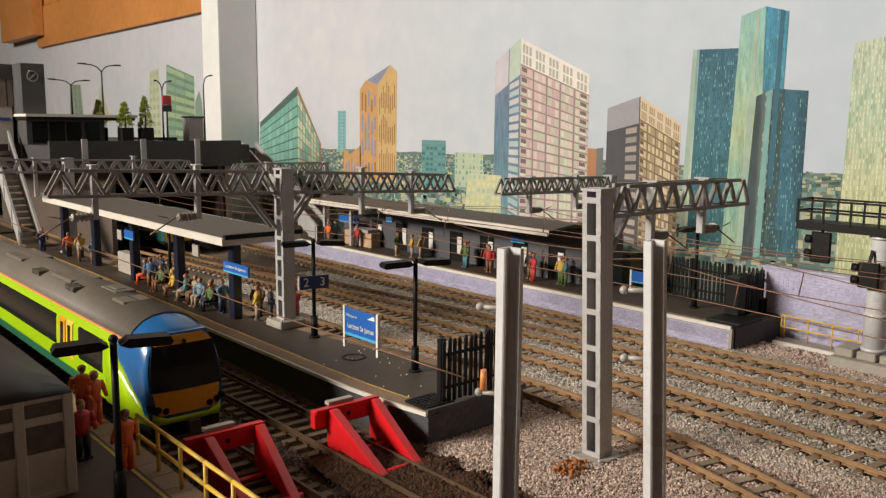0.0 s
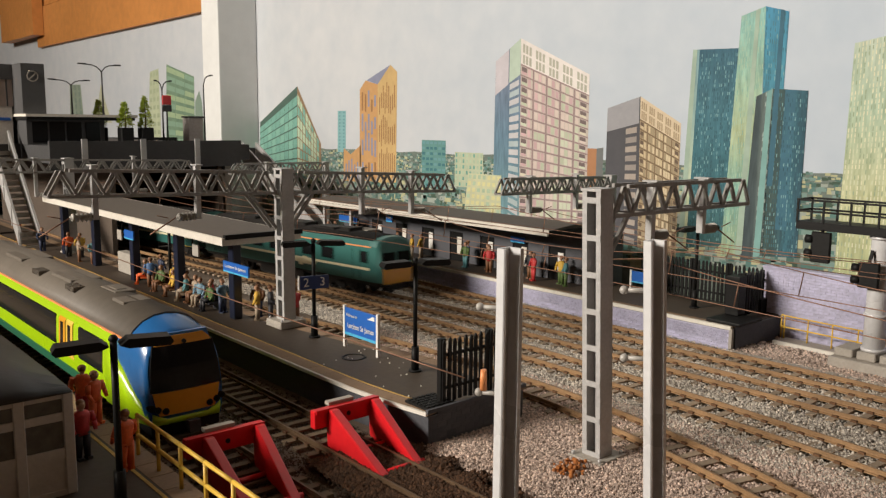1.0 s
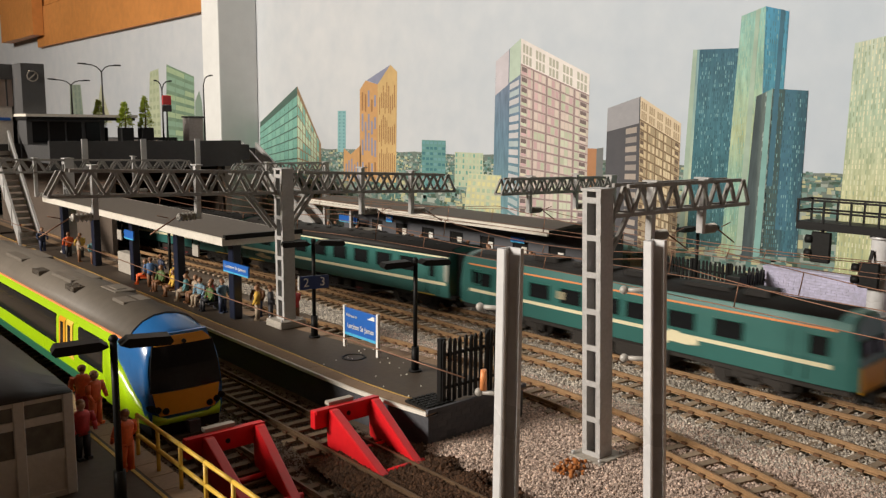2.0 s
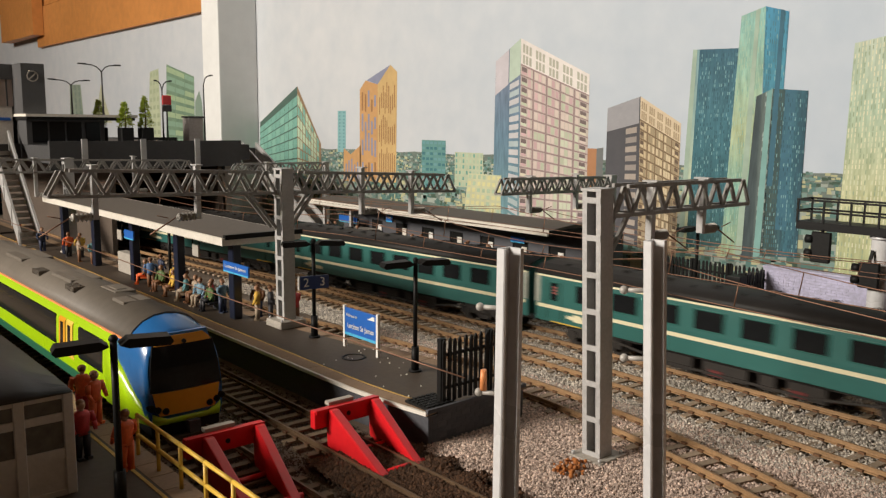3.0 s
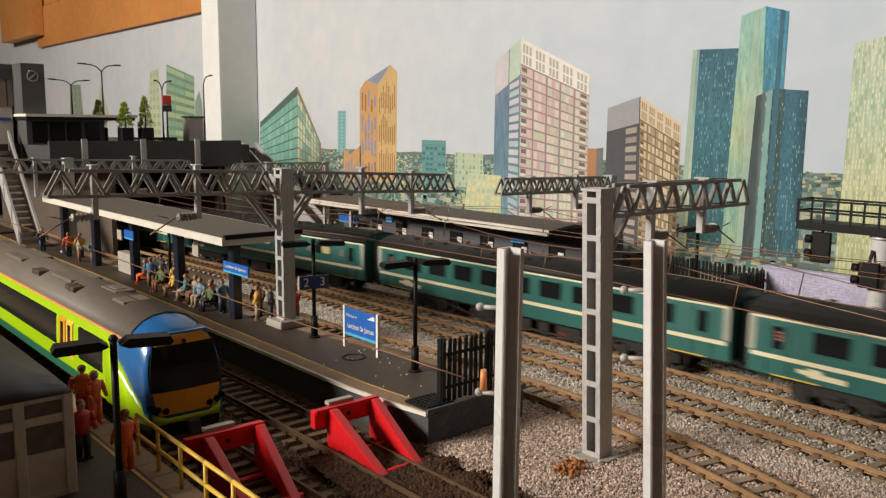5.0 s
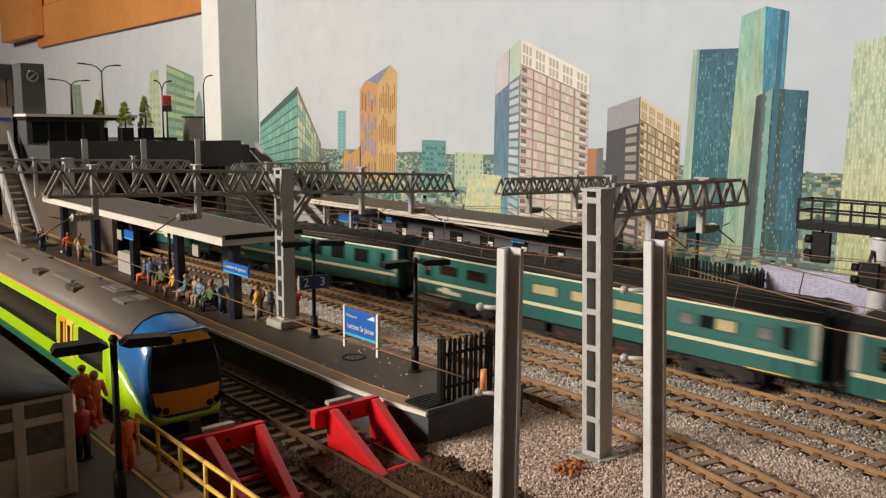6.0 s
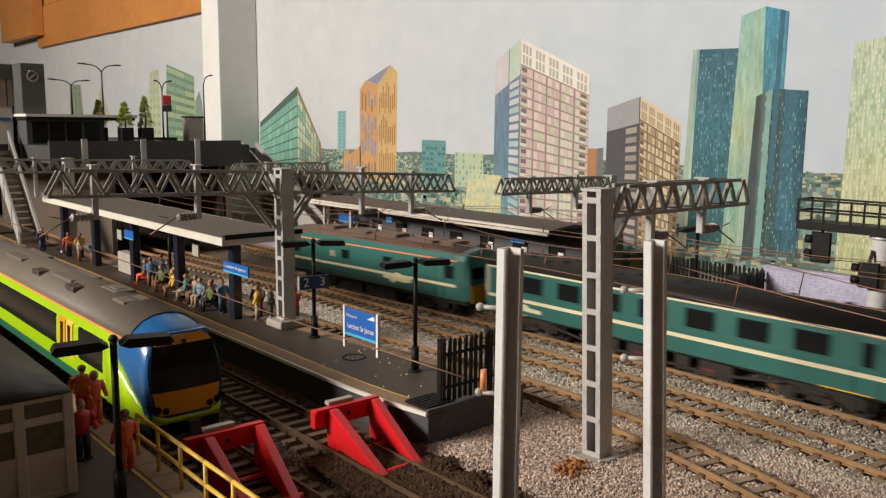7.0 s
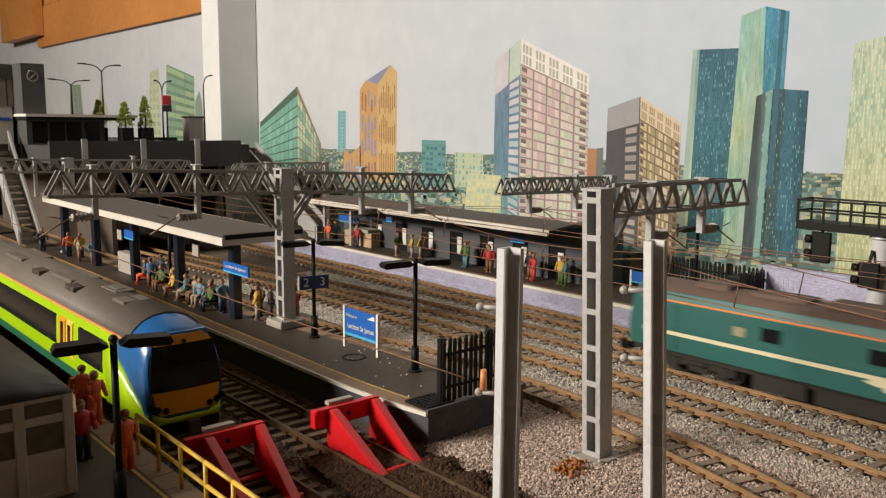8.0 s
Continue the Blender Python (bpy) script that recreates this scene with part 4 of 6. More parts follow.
def yellow_rail(pts, h, label, z, rad=0.7):
    """Yellow tube railing through the points given, with uprights and two rails."""
    r = thing("yellow_railing", label, "railing", group="yellow hand railings")
    for x, y in pts:
        b = B()
        rod(b, (x, y, z), (x, y, z + h), rad, seg=8)
        part("upright", b, M_YELLOW, r)
    for k in (0.5, 1.0):
        b = B()
        for p, q in zip(pts, pts[1:]):
            rod(b, (*p, z + h * k), (*q, z + h * k), rad, seg=8)
        part("rail", b, M_YELLOW, r)
    return r


yellow_rail([(-280 + 18 * i, 102.0) for i in range(6)], 14.5, "yellow tube railing along the platform edge", PZ)
yellow_rail([(-244, 486)] + [(-241 + 15 * i, 484 - 1.0 * i) for i in range(5)], 14, "yellow tube railing in front of the lavender wall", 3, 0.45)
pad = thing("concrete_walkway", "pale concrete walkway strip beside the wall", "walkway", kind="structure")
bb = B()
box(bb, -242, -60, 474, 487, 0, 3.0)
part("slab", bb, M_CONC, pad)
bb = B()
box(bb, -242, -60, 472.4, 474, 0, 3.4)
part("white_edge", bb, M_EDGE, pad)
tg = thing("cable_trough", "low pale concrete trough along the far track", "cable trough", kind="structure")
for i in range(24):
    bb = B()
    box(bb, -248 + i * 12, -236.4 + i * 12, 434, 439, -0.3, 1.5 + 0.1 * (i % 2))
    part("trough_lid", bb, M_CONC, tg)


def signal_gantry():
    g = thing("signal_gantry", "black signal gantry platform on a thick silver column", "signal", -181.5, 466, 0)
    b = B()
    box(b, -18, 40, -14, 14, 0, 6.5)
    bevel(b, 0.6, 1)
    part("plinth", b, M_CONC, g)
    for x in (-12, 0, 12, 24):
        b = B()
        box(b, x - 5, x + 5, -9, 9, 6.5, 11)
        bevel(b, 0.5, 1)
        part("plinth_block", b, M_CONC, g)
    b = B()
    rod(b, (0, 0, 8), (0, 0, 74), 5.6, 5.2, seg=24)
    for z in (11, 30, 55, 72):
        rod(b, (0, 0, z), (0, 0, z + 1.5), 6.3, seg=24)
    part("column", b, M_SILVER, g)
    b = B()
    box(b, -44, 60, -8, 9, 74, 78.5)
    part("deck", b, M_BLACK, g)
    for y in (-8, 9):
        for k in (0.5, 1.0):
            b = B()
            bar(b, (-44, y, 78 + 12.5 * k), (60, y, 78 + 12.5 * k), 0.9, 1.1)
            part("rail", b, M_BLACK, g)
        for i in range(8):
            b = B()
            x = -43.5 + 14.7 * i
            bar(b, (x, y, 78), (x, y, 91), 1.0)
            part("post", b, M_BLACK, g)
    for k in (0.5, 1.0):
        b = B()
        bar(b, (-44, -8, 78 + 12.5 * k), (-44, 9, 78 + 12.5 * k), 0.9, 1.1)
        part("end_rail", b, M_BLACK, g)
    for x, y, z0, z1 in ((-28.5, -9, 56.5, 73.5), (-2.0, -9, 46, 60)):
        b = B()
        box(b, x - 5.5, x + 5.5, y - 1.2, y + 1.2, z0, z1)
        bevel(b, 0.6, 1)
        hd = part("signal_head", b, M_BLACK, g, "black signal head with hoods")
        for k in (0.28, 0.74):
            b = B()
            z = z0 + (z1 - z0) * k
            rod(b, (x - 4.5, y, z), (x - 8.5, y, z), 2.2, 2.4, seg=12)
            part("hood", b, M_BLACK, hd)
        b = B()
        bar(b, (x, y, z1), (x, y + 3, 75 if z0 > 50 else 66), 1.4)
        part("hanger", b, M_BLACK, g)


signal_gantry()


# ---- canopies and platform buildings ----
def near_canopy():
    c = thing("platform_canopy", "flat grey platform canopy with cream fascia on dark posts", "canopy")
    x0, x1, y0, y1, z = -782, -437, 212, 262, 61.0
    b = B()
    ym = (y0 + y1) / 2
    prism(b, ((y0 + 1, z + 0.6), (y1 - 1, z + 0.6), (y1 - 1, z + 4.0), (ym + 16, z + 6.6), (ym - 6, z + 5.4), (y0 + 1, z + 4.0)), x0, x1)
    roof = part("roof", b, M_ROOF, c)
    b = B()
    for nm, q in (("fascia", (x0, x1 + 0.8, y0 - 0.6, y0 + 1.0, z, z + 4.4)), ("fascia", (x0, x1 + 0.8, y1 - 1.0, y1 + 0.6, z, z + 4.4)), ("fascia", (x1, x1 + 1.0, y0 + 1, y1 - 1, z, z + 4.2))):
        b2 = B()
        box(b2, *q)
        part(nm, b2, M_CREAM, c)
    b3 = B()
    box(b3, x1 - 1.2, x1 + 1.6, y0 + 1, y1 + 1.6, z + 3.4, z + 6.2)
    part("roof_edge", b3, M_BLACK, c)
    for i, x in enumerate((-449, -528, -607, -690, -770)):
        b = B()
        box(b, x - 3.2, x + 3.2, 222.5, 228, PZ, z + 0.6)
        bevel(b, 0.4, 1)
        part("post", b, mat("post_dark_blue", (0.007, 0.011, 0.030), 0.4), c, "dark blue square post")
    b = B()
    for x in (-470, -560, -650, -740):
        box(b, x - 1, x + 1, y0 + 3, y1 - 3, z - 2, z + 0.7)
    part("rafter", b, M_DARK, c)


def far_building():
    c = thing("platform_building", "dark navy platform building with doors and windows", "building")
    x0, x1, y0, y1 = -700, -375, 472, 499
    b = B()
    cuts = [-690 + 38 * i for i in range(8)]
    edges = [x0] + [e for a in cuts for e in (a, a + 17)] + [x1]
    for a, d in zip(edges[::2], edges[1::2]):
        box(b, a, d, y0, y0 + 2, PZ, 52)
    for a in cuts:
        box(b, a, a + 17, y0, y0 + 2, 40, 52)
    box(b, x0, x1, y1 - 2, y1, PZ, 52)
    box(b, x0, x0 + 2, y0 + 2, y1 - 2, PZ, 52)
    box(b, x1 - 2, x1, y0 + 2, y1 - 2, PZ, 52)
    body = part("wall", b, M_NAVY, c)
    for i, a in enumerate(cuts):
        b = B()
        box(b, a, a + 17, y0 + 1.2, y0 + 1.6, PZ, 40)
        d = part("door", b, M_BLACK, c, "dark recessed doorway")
        b = B()
        box(b, a + 9, a + 14.5, y0 + 0.6, y0 + 1.2, PZ + 6, 36)
        part("door_panel", b, M_WHITE if i % 2 else M_CREAM, d, "pale poster panel")
    k = thing("platform_canopy", "grey far platform canopy with a cream double fascia", "canopy")
    z = 53.0
    b = B()
    prism(b, ((440, z + 1), (498, z + 1), (498, z + 3.5), (470, z + 6.5), (440, z + 3.6)), -712, -396)
    part("roof", b, M_ROOF, k)
    for za, zb, y in ((z, z + 2.2, 438.0), (z + 2.5, z + 4.2, 439.4)):
        b = B()
        box(b, -712, -395, y, y + 1.6, za, zb)
        part("fascia", b, M_CREAM, k)
    b = B()
    box(b, -396, -394.5, 440, 497, z + 0.4, z + 3.8)
    part("end_fascia", b, M_BLACK, k)
    for x in (-706, -660):
        b = B()
        box(b, x - 1.6, x + 1.6, 452, 455, PZ, z + 1)
        part("post", b, M_STEEL, k)
    kb = thing("ticket_kiosk", "low cream kiosk with a grey roof on the far platform", "kiosk", -655, 462, PZ)
    b = B()
    box(b, -22, 22, -5, 6, 0, 14)
    bevel(b, 0.5, 1)
    part("counter", b, mat("kiosk_tan", (0.52, 0.35, 0.22), 0.6), kb)
    b = B()
    box(b, -10, 20, -7, 7, 14, 17)
    part("roof", b, M_CONC, kb)


near_canopy()
far_building()
totem(-441, 222, 43, 0, 31, "Luciton St James", "blue station name sign under the canopy")
totem(-672, 458, 36, 0, 30, "", "blue name sign under the far canopy")
totem(-456, 471.4, 39, 0, 15, "", "blue information panel on the navy building", tall=4.6)
totem(-603, 456, 43, 0, 9, "4", "dark blue platform number sign under the far canopy", tall=6)
totem(-342, 480, 22, 0, 20, "", "blue name sign on white posts", posts=True, tall=8)
totem(-605, 221, 46, 0, 18, "", "small blue sign on a pole")
# ---- the parked unit ----
def unit():
    u = thing("railcar", "lime green and blue railcar with amber front, parked in the bay", "train", -319, 137, 0)
    hw = 18.0
    L = 300.0
    prof = [(-hw * 0.94, 9.0), (-hw * 0.985, 14), (-hw, 24), (-hw * 0.97, 34), (-hw * 0.9, 40.5), (-hw * 0.78, 44.6), (-hw * 0.55, 48.2), (-hw * 0.28, 50.2), (0, 50.8)]
    prof = prof + [(-y, z) for y, z in prof[-2::-1]]

    def sect(x, k, kz, lean=0.0, z0=9.0):
        return [(x - lean * max(0.0, z - 26), y * k, z0 + (z - 9.0) * kz * (50.8 - z0) / 41.8) for y, z in prof]
    b = B()
    loft(b, [sect(-L, 1, 1), sect(-34, 1, 1)], smooth=False)
    body = part("body", b, M_LIME, u)
    # roof skin
    b = B()
    rp = [(y * 1.006, z + 0.2) for y, z in prof if z >= 40.4]
    loft(b, [[(x, y, z) for y, z in rp] + [(x, y * 0.95, z - 0.8) for y, z in rp[::-1]] for x in (-L, -19)], smooth=True)
    roof = part("roof", b, M_UNITROOF, body, "grey ribbed roof")
    for x0, x1, y0, y1, h in ((-62, -48, -7, 6, 0.9), (-92, -72, -2, 8, 1.4), (-88, -76, 0, 5, 2.0), (-150, -118, -8, 8, 0.5), (-240, -205, -9, 9, 0.5)):
        b = B()
        box(b, x0, x1, y0, y1, 48.6, 50.3 + h * 0.7)
        bevel(b, 0.4, 1)
        part("roof_box", b, M_UNITROOF, roof)
    for x0 in (-114, -172):
        for i in range(7):
            b = B()
            box(b, x0 + i * 2.0, x0 + i * 2.0 + 0.9, -12, -5.5, 47.5, 50.1)
            part("vent_slat", b, M_UNITROOF, roof)
    b = B()
    body_strip(b, -L, -22, hw * 0.905, 40.2, 41.2, 0, t=0.2)
    part("cant_line", b, M_ORANGE, body, "orange line under the roof")
    b = B()
    body_strip(b, -L, -60, hw * 0.98, 9.4, 13.5, 0, t=0.35)
    part("lower_band", b, M_DGREEN, body, "dark green lower band")
    # window band and doors
    for x0, x1 in ((-L + 6, -112), (-78, -46)):
        for s in (-1, 1):
            b = B()
            prism(b, ((s * hw * 0.99, 20.5), (s * (hw + 0.25), 22), (s * (hw * 0.965 + 0.3), 35.4), (s * hw * 0.93, 36.2)), x0, x1)
            part("window_band", b, M_WINDOW, body, "dark tinted window band")
    for x0 in (-106.5, -95.5):
        for s in (-1, 1):
            b = B()
            prism(b, ((s * hw * 0.95, 12), (s * (hw + 0.45), 23), (s * (hw * 0.965 + 0.5), 35), (s * hw * 0.9, 37.5)), x0, x0 + 9.6)
            d = part("door_leaf", b, M_CABYEL if x0 < -100 else M_YELLOW, body, "yellow sliding door leaf")
            b = B()
            prism(b, ((s * (hw * 0.98), 20), (s * (hw + 0.62), 23), (s * (hw * 0.965 + 0.65), 34), (s * hw * 0.93, 34.6)), x0 + 2.6, x0 + 6.6)
            part("door_glass", b, M_WINDOW, d)
    # rounded nose
    b = B()
    rings = []
    for x, k, kz, lean in ((-34, 1.0, 1.0, 0.0), (-26, 1.0, 0.998, 0.0), (-16, 0.985, 0.985, 0.05), (-8, 0.965, 0.945, 0.10), (-2.5, 0.925, 0.905, 0.16), (0, 0.87, 0.87, 0.18)):
        rings.append(sect(x, k, kz, lean))
    loft(b, rings, smooth=True)
    part("nose", b, M_CABBLUE, u, "rounded dark blue cab nose")
    b = B()
    path = [(-44, -17.6), (-34, -17.7), (-22, -17.6), (-12, -17.2), (-6, -16.6), (-1.5, -15.6), (0.8, -13.5), (1.2, -9)]
    path = path + [(x, -y) for x, y in path[::-1]]
    tops = [37, 35, 29, 22.5, 18.5, 15.5, 13.4, 11.5]
    tops = tops + tops[::-1]
    loft(b, [[(x, y, 9.0), (x, y * 1.03, 0.5 * (9 + zt)), (x, y * (1.028 if zt < 31 else 1.008), zt), (x - 0.6, y * 0.95, zt - 0.3), (x - 0.6, y * 0.95, 9.2)] for (x, y), zt in zip(path, tops)])
    part("nose_green", b, M_LIME, u, "lime green lower skirt")
    # flat front mask: screen, amber panels, lights
    def mask(z0, z1, w0, w1, d, t=1.0):
        q = B()
        def xf(z):
            return -0.18 * max(0.0, z - 26)
        rows = []
        for z, w in ((z0, w0), ((z0 + z1) / 2, (w0 + w1) / 2 + 0.5), (z1, w1)):
            for off in (d, d - t):
                rows.append([(xf(z) + off - 0.012 * (y * y) * 0.35, y, z) for y in [w * (i / 4 - 1) for i in range(9)]])
        order = [rows[0], rows[2], rows[4], rows[5], rows[3], rows[1]]
        vs = [[q.verts.new(p) for p in r] for r in order]
        for i in range(6):
            a, c = vs[i], vs[(i + 1) % 6]
            for j in range(8):
                q.faces.new((a[j], a[j + 1], c[j + 1], c[j]))
        for j in (0, 8):
            q.faces.new([v[j] for v in vs])
        return q
    fr = part("front_mask", mask(12.5, 45.6, 15.6, 11.0, 0.9, 1.8), M_CABBLUE, u, "deep blue front surround")
    part("windscreen", mask(22.6, 41.2, 15.0, 12.8, 1.35), M_WINDOW, u, "large dark windscreen")
    part("amber_panel", mask(12.8, 22.3, 11.8, 14.2, 1.45), M_CABYEL, u, "amber lower panel")
    part("amber_header", mask(40.9, 44.6, 12.2, 8.8, 1.45), M_CABYEL, u, "amber strip over the screen")
    for s in (-1, 1):
        b = B()
        bar(b, (-0.8, s * 1.9, 25), (-3.0, s * 2.6, 34), 0.35)
        part("wiper", b, M_WHITE, u)
        for i, y in enumerate((9.4, 12.6, 15.0)):
            b = B()
            xq = -0.004 * y * y
            rod(b, (xq - 2.0, s * y, 14.6 + i * 1.0), (xq + 1.9, s * y, 14.6 + i * 1.0), 1.4, seg=14)
            rim = part("headlight", b, M_BLACK, u, "round headlight in a black rim")
            b = B()
            rod(b, (xq, s * y, 14.6 + i * 1.0), (xq + 2.1, s * y, 14.6 + i * 1.0), 0.75, seg=12)
            part("lens", b, M_WINDOW, rim)
    b = B()
    rod(b, (-1.2, 0, 42), (-0.2, 0, 42), 0.9, seg=10)
    part("top_light", b, M_BLACK, u)
    b = B()
    prism(b, ((-14.5, 3.8), (14.5, 3.8), (15, 12.5), (-15, 12.5)), -16, -1.0)
    bevel(b, 0.8, 2)
    part("skirt", b, M_BLACK, u)
    b = B()
    rod(b, (-2, 0, 8), (6, 0, 8), 1.6, seg=10)
    box(b, 4.5, 7.5, -2.4, 2.4, 5.6, 10.6)
    part("coupler", b, M_DARK, u)
    b = B()
    box(b, -L, -20, -13, 13, 5, 9.2)
    part("underframe", b, M_UNDER, u)
    for x in (-60, -240):
        bogie(u, x)


unit()


# ---- buffer stops ----
def buffer_stop(x, y, label):
    s = thing("buffer_stop", label, "buffer stop", x, y, 0, group="red buffer stops")
    b = B()
    box(b, -4.0, -0.5, -11.4, 19.8, 10.4, 17.8)
    bevel(b, 0.5, 2)
    box(b, -0.9, 0.2, -11.0, 19.4, 16.6, 18.2)
    beam = part("beam", b, M_RED, s, "thick red cross beam")
    for yy in (4.5,):
        b = B()
        rod(b, (-0.6, yy, 14.0), (-0.3, yy, 14.0), 1.0, seg=12)
        part("bolt_hole", b, M_BLACK, beam)
    b = B()
    box(b, -6.4, -3.4, -3, 9, 17.8, 19.2)
    part("marker_plate", b, M_CONC, beam, "pale grey plate on the beam")
    for sy in (-1, 1):
        b = B()
        prism(b, ((-2.5, 17.6), (2.6, 17.8), (5.0, 16.8), (38.5, 3.6), (39.5, 0.6), (35, 0.4), (28, 1.6), (12, 1.4), (4, 0.8), (-1.0, 1.6)), -1.9, 1.9, axis="y")
        for v in b.verts:
            v.co.y += (-3.6 - v.co.x * 0.07) if sy < 0 else (17.0 - v.co.x * 0.18)
        bevel(b, 0.5, 2)
        part("frame_leg", b, M_RED, s, "sloping red frame leg")
    for xx in (12, 36):
        b = B()
        rod(b, (xx, -4.6, 3), (xx, 14, 3), 1.1, seg=10)
        part("tie_rod", b, M_RED, s)


buffer_stop(-271, 180, "red plastic buffer stop at the end of the siding")
buffer_stop(-274, 128.5, "red plastic buffer stop in front of the parked railcar")


# ---- waiting shelter ----
def shelter():
    s = thing("waiting_shelter", "grey framed waiting shelter with dark pitched roof", "shelter", 0, 0, PZ)
    x0, x1, y0, y1, h = -345, -262, 20, 76, 33
    m = mat("shelter_grey", (0.52, 0.49, 0.46), 0.45, vary=0.12)
    g = mat("shelter_pane", (0.12, 0.112, 0.10), 0.3, vary=0.45, size=7, spec=0.5)
    for y in (20, 34, 48, 62, 76):
        b = B()
        box(b, x1 - 2.4, x1, y - 3.0, y + 0.2, 0, h)
        bevel(b, 0.3, 1)
        part("post", b, m, s)
    for k, t in ((0.0, 1.8), (12.0, 3.2), (24.0, 2.6), (31.0, 1.8)):
        b = B()
        box(b, x1 - 2.2, x1 - 0.3, y0, y1 - 2.9, k, k + t)
        part("rail", b, m, s)
    for y in (20.2, 34.2, 48.2, 62.2):
        b = B()
        box(b, x1 - 1.5, x1 - 0.8, y, y + 10.8, 1.8, 12.0)
        part("lower_panel", b, m, s, "solid grey lower panel")
        for k, t in ((15.2, 24.0), (26.6, 31.0)):
            b = B()
            box(b, x1 - 1.6, x1 - 0.9, y, y + 10.8, k, t)
            part("pane", b, g, s, "smoky grey pane")
    for x in (-345, -304):
        b = B()
        box(b, x, x + 2.4, y1 - 2.4, y1, 0, h)
        part("post", b, m, s)
    for k in (0.0, 11.0, 31.0):
        b = B()
        box(b, x0, x1 - 2.4, y1 - 2.2, y1 - 0.4, k, k + 2.2)
        part("rail", b, m, s)
    b = B()
    box(b, x0, x1 - 3, y1 - 1.6, y1 - 1.0, 2, 31)
    part("pane", b, g, s)
    b = B()
    prof = [(y0 - 6, h), (y1 - 1, h), (y1 - 0.5, h + 1.2), (y1 - 16, h + 8), (y1 - 36, h + 13.5), (y0 - 6, h + 13.5)]
    rings = []
    for x, k in ((x0, 1.0), (x1 - 30, 1.0), (x1 - 14, 0.92), (x1 - 4, 0.7), (x1 + 1, 0.36), (x1 + 2, 0.14)):
        rings.append([(x, y, h + (z - h) * k) for y, z in prof])
    loft(b, rings, smooth=True)
    part("roof", b, mat("shelter_roof", (0.017, 0.015, 0.016), 0.5, vary=0.2, size=5), s, "dark blue-grey curved roof")


shelter()


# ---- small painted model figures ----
# sky, teal and cream carry the canopy's shade in their darker colour
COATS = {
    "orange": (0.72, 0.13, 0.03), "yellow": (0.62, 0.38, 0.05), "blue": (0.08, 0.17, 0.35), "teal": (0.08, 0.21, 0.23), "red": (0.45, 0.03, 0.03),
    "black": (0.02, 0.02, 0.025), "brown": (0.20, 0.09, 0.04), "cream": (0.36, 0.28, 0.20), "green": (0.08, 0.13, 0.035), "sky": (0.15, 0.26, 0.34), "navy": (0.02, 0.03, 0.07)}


def figure(x, y, coat, legs, rz=0, seated=False, h=22.5, z=PZ, hair="brown"):
    b = B()
    k = h / 24.0
    if seated:
        for s in (-1, 1):
            rod(b, (0.5, s * 1.2, 7), (5.2, s * 1.3, 7), 1.3, 1.1, mi=1)
            rod(b, (5.2, s * 1.3, 7.2), (5.4, s * 1.3, 0.4), 1.1, 0.8, mi=1)
            box(b, 4.6, 7.4, s * 1.3 - 0.8, s * 1.3 + 0.8, 0, 1.0, 1)
        zb = 6.0
        box(b, -4.5, 3.5, -4.5, 4.5, 4.6, 5.6, 1)
        box(b, -4.3, -3.3, -4.2, 4.2, 0, 12.0, 1)
    else:
        for s in (-1, 1):
            rod(b, (0.3 * s, s * 1.25, 0.3), (0, s * 1.1, 10.5), 0.95, 1.5, mi=1)
            box(b, -1.0, 2.0, s * 1.3 - 0.8, s * 1.3 + 0.8, 0, 1.0, 1)
        zb = 9.5
    loft(b, [[(a * math.cos(t), c * math.sin(t), z0) for t in [2 * math.pi * i / 10 for i in range(10)]] for z0, a, c in ((zb, 1.7, 2.5), (zb + 3, 1.6, 2.3), (zb + 7.2, 1.8, 3.0), (zb + 8.9, 1.1, 1.8))], mi=0)
    for s in (-1, 1):
        rod(b, (0, s * 2.9, zb + 7.8), (0.6, s * 3.7, zb + 4.2), 1.0, 0.85, mi=0)
        rod(b, (0.6, s * 3.7, zb + 4.2), (2.2, s * 3.2, zb + 1.4), 0.85, 0.6, mi=0)
    rod(b, (0, 0, zb + 8.6), (0.1, 0, zb + 10), 0.7, mi=2)
    ball(b, (0.2, 0, zb + 11.1), 1.45, 1.0, 0.9, 1.15, mi=2)
    ball(b, (-0.15, 0, zb + 11.7), 1.5, 1.0, 0.95, 1.0, mi=3)
    bmesh.ops.scale(b, vec=(k * 1.12, k * 1.22, k), verts=b.verts)
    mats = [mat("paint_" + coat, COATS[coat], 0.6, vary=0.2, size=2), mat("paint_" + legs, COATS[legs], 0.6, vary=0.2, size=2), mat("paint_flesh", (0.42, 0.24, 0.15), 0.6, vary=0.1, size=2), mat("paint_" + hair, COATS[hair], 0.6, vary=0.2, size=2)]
    ob = part("model_figure", b, mats, at=put(x, y, z, rz=rz))
    tagged(ob, f"small painted {'seated' if seated else 'standing'} model figure in {coat} and {legs}", "figurine", group="painted model figures")
    return ob


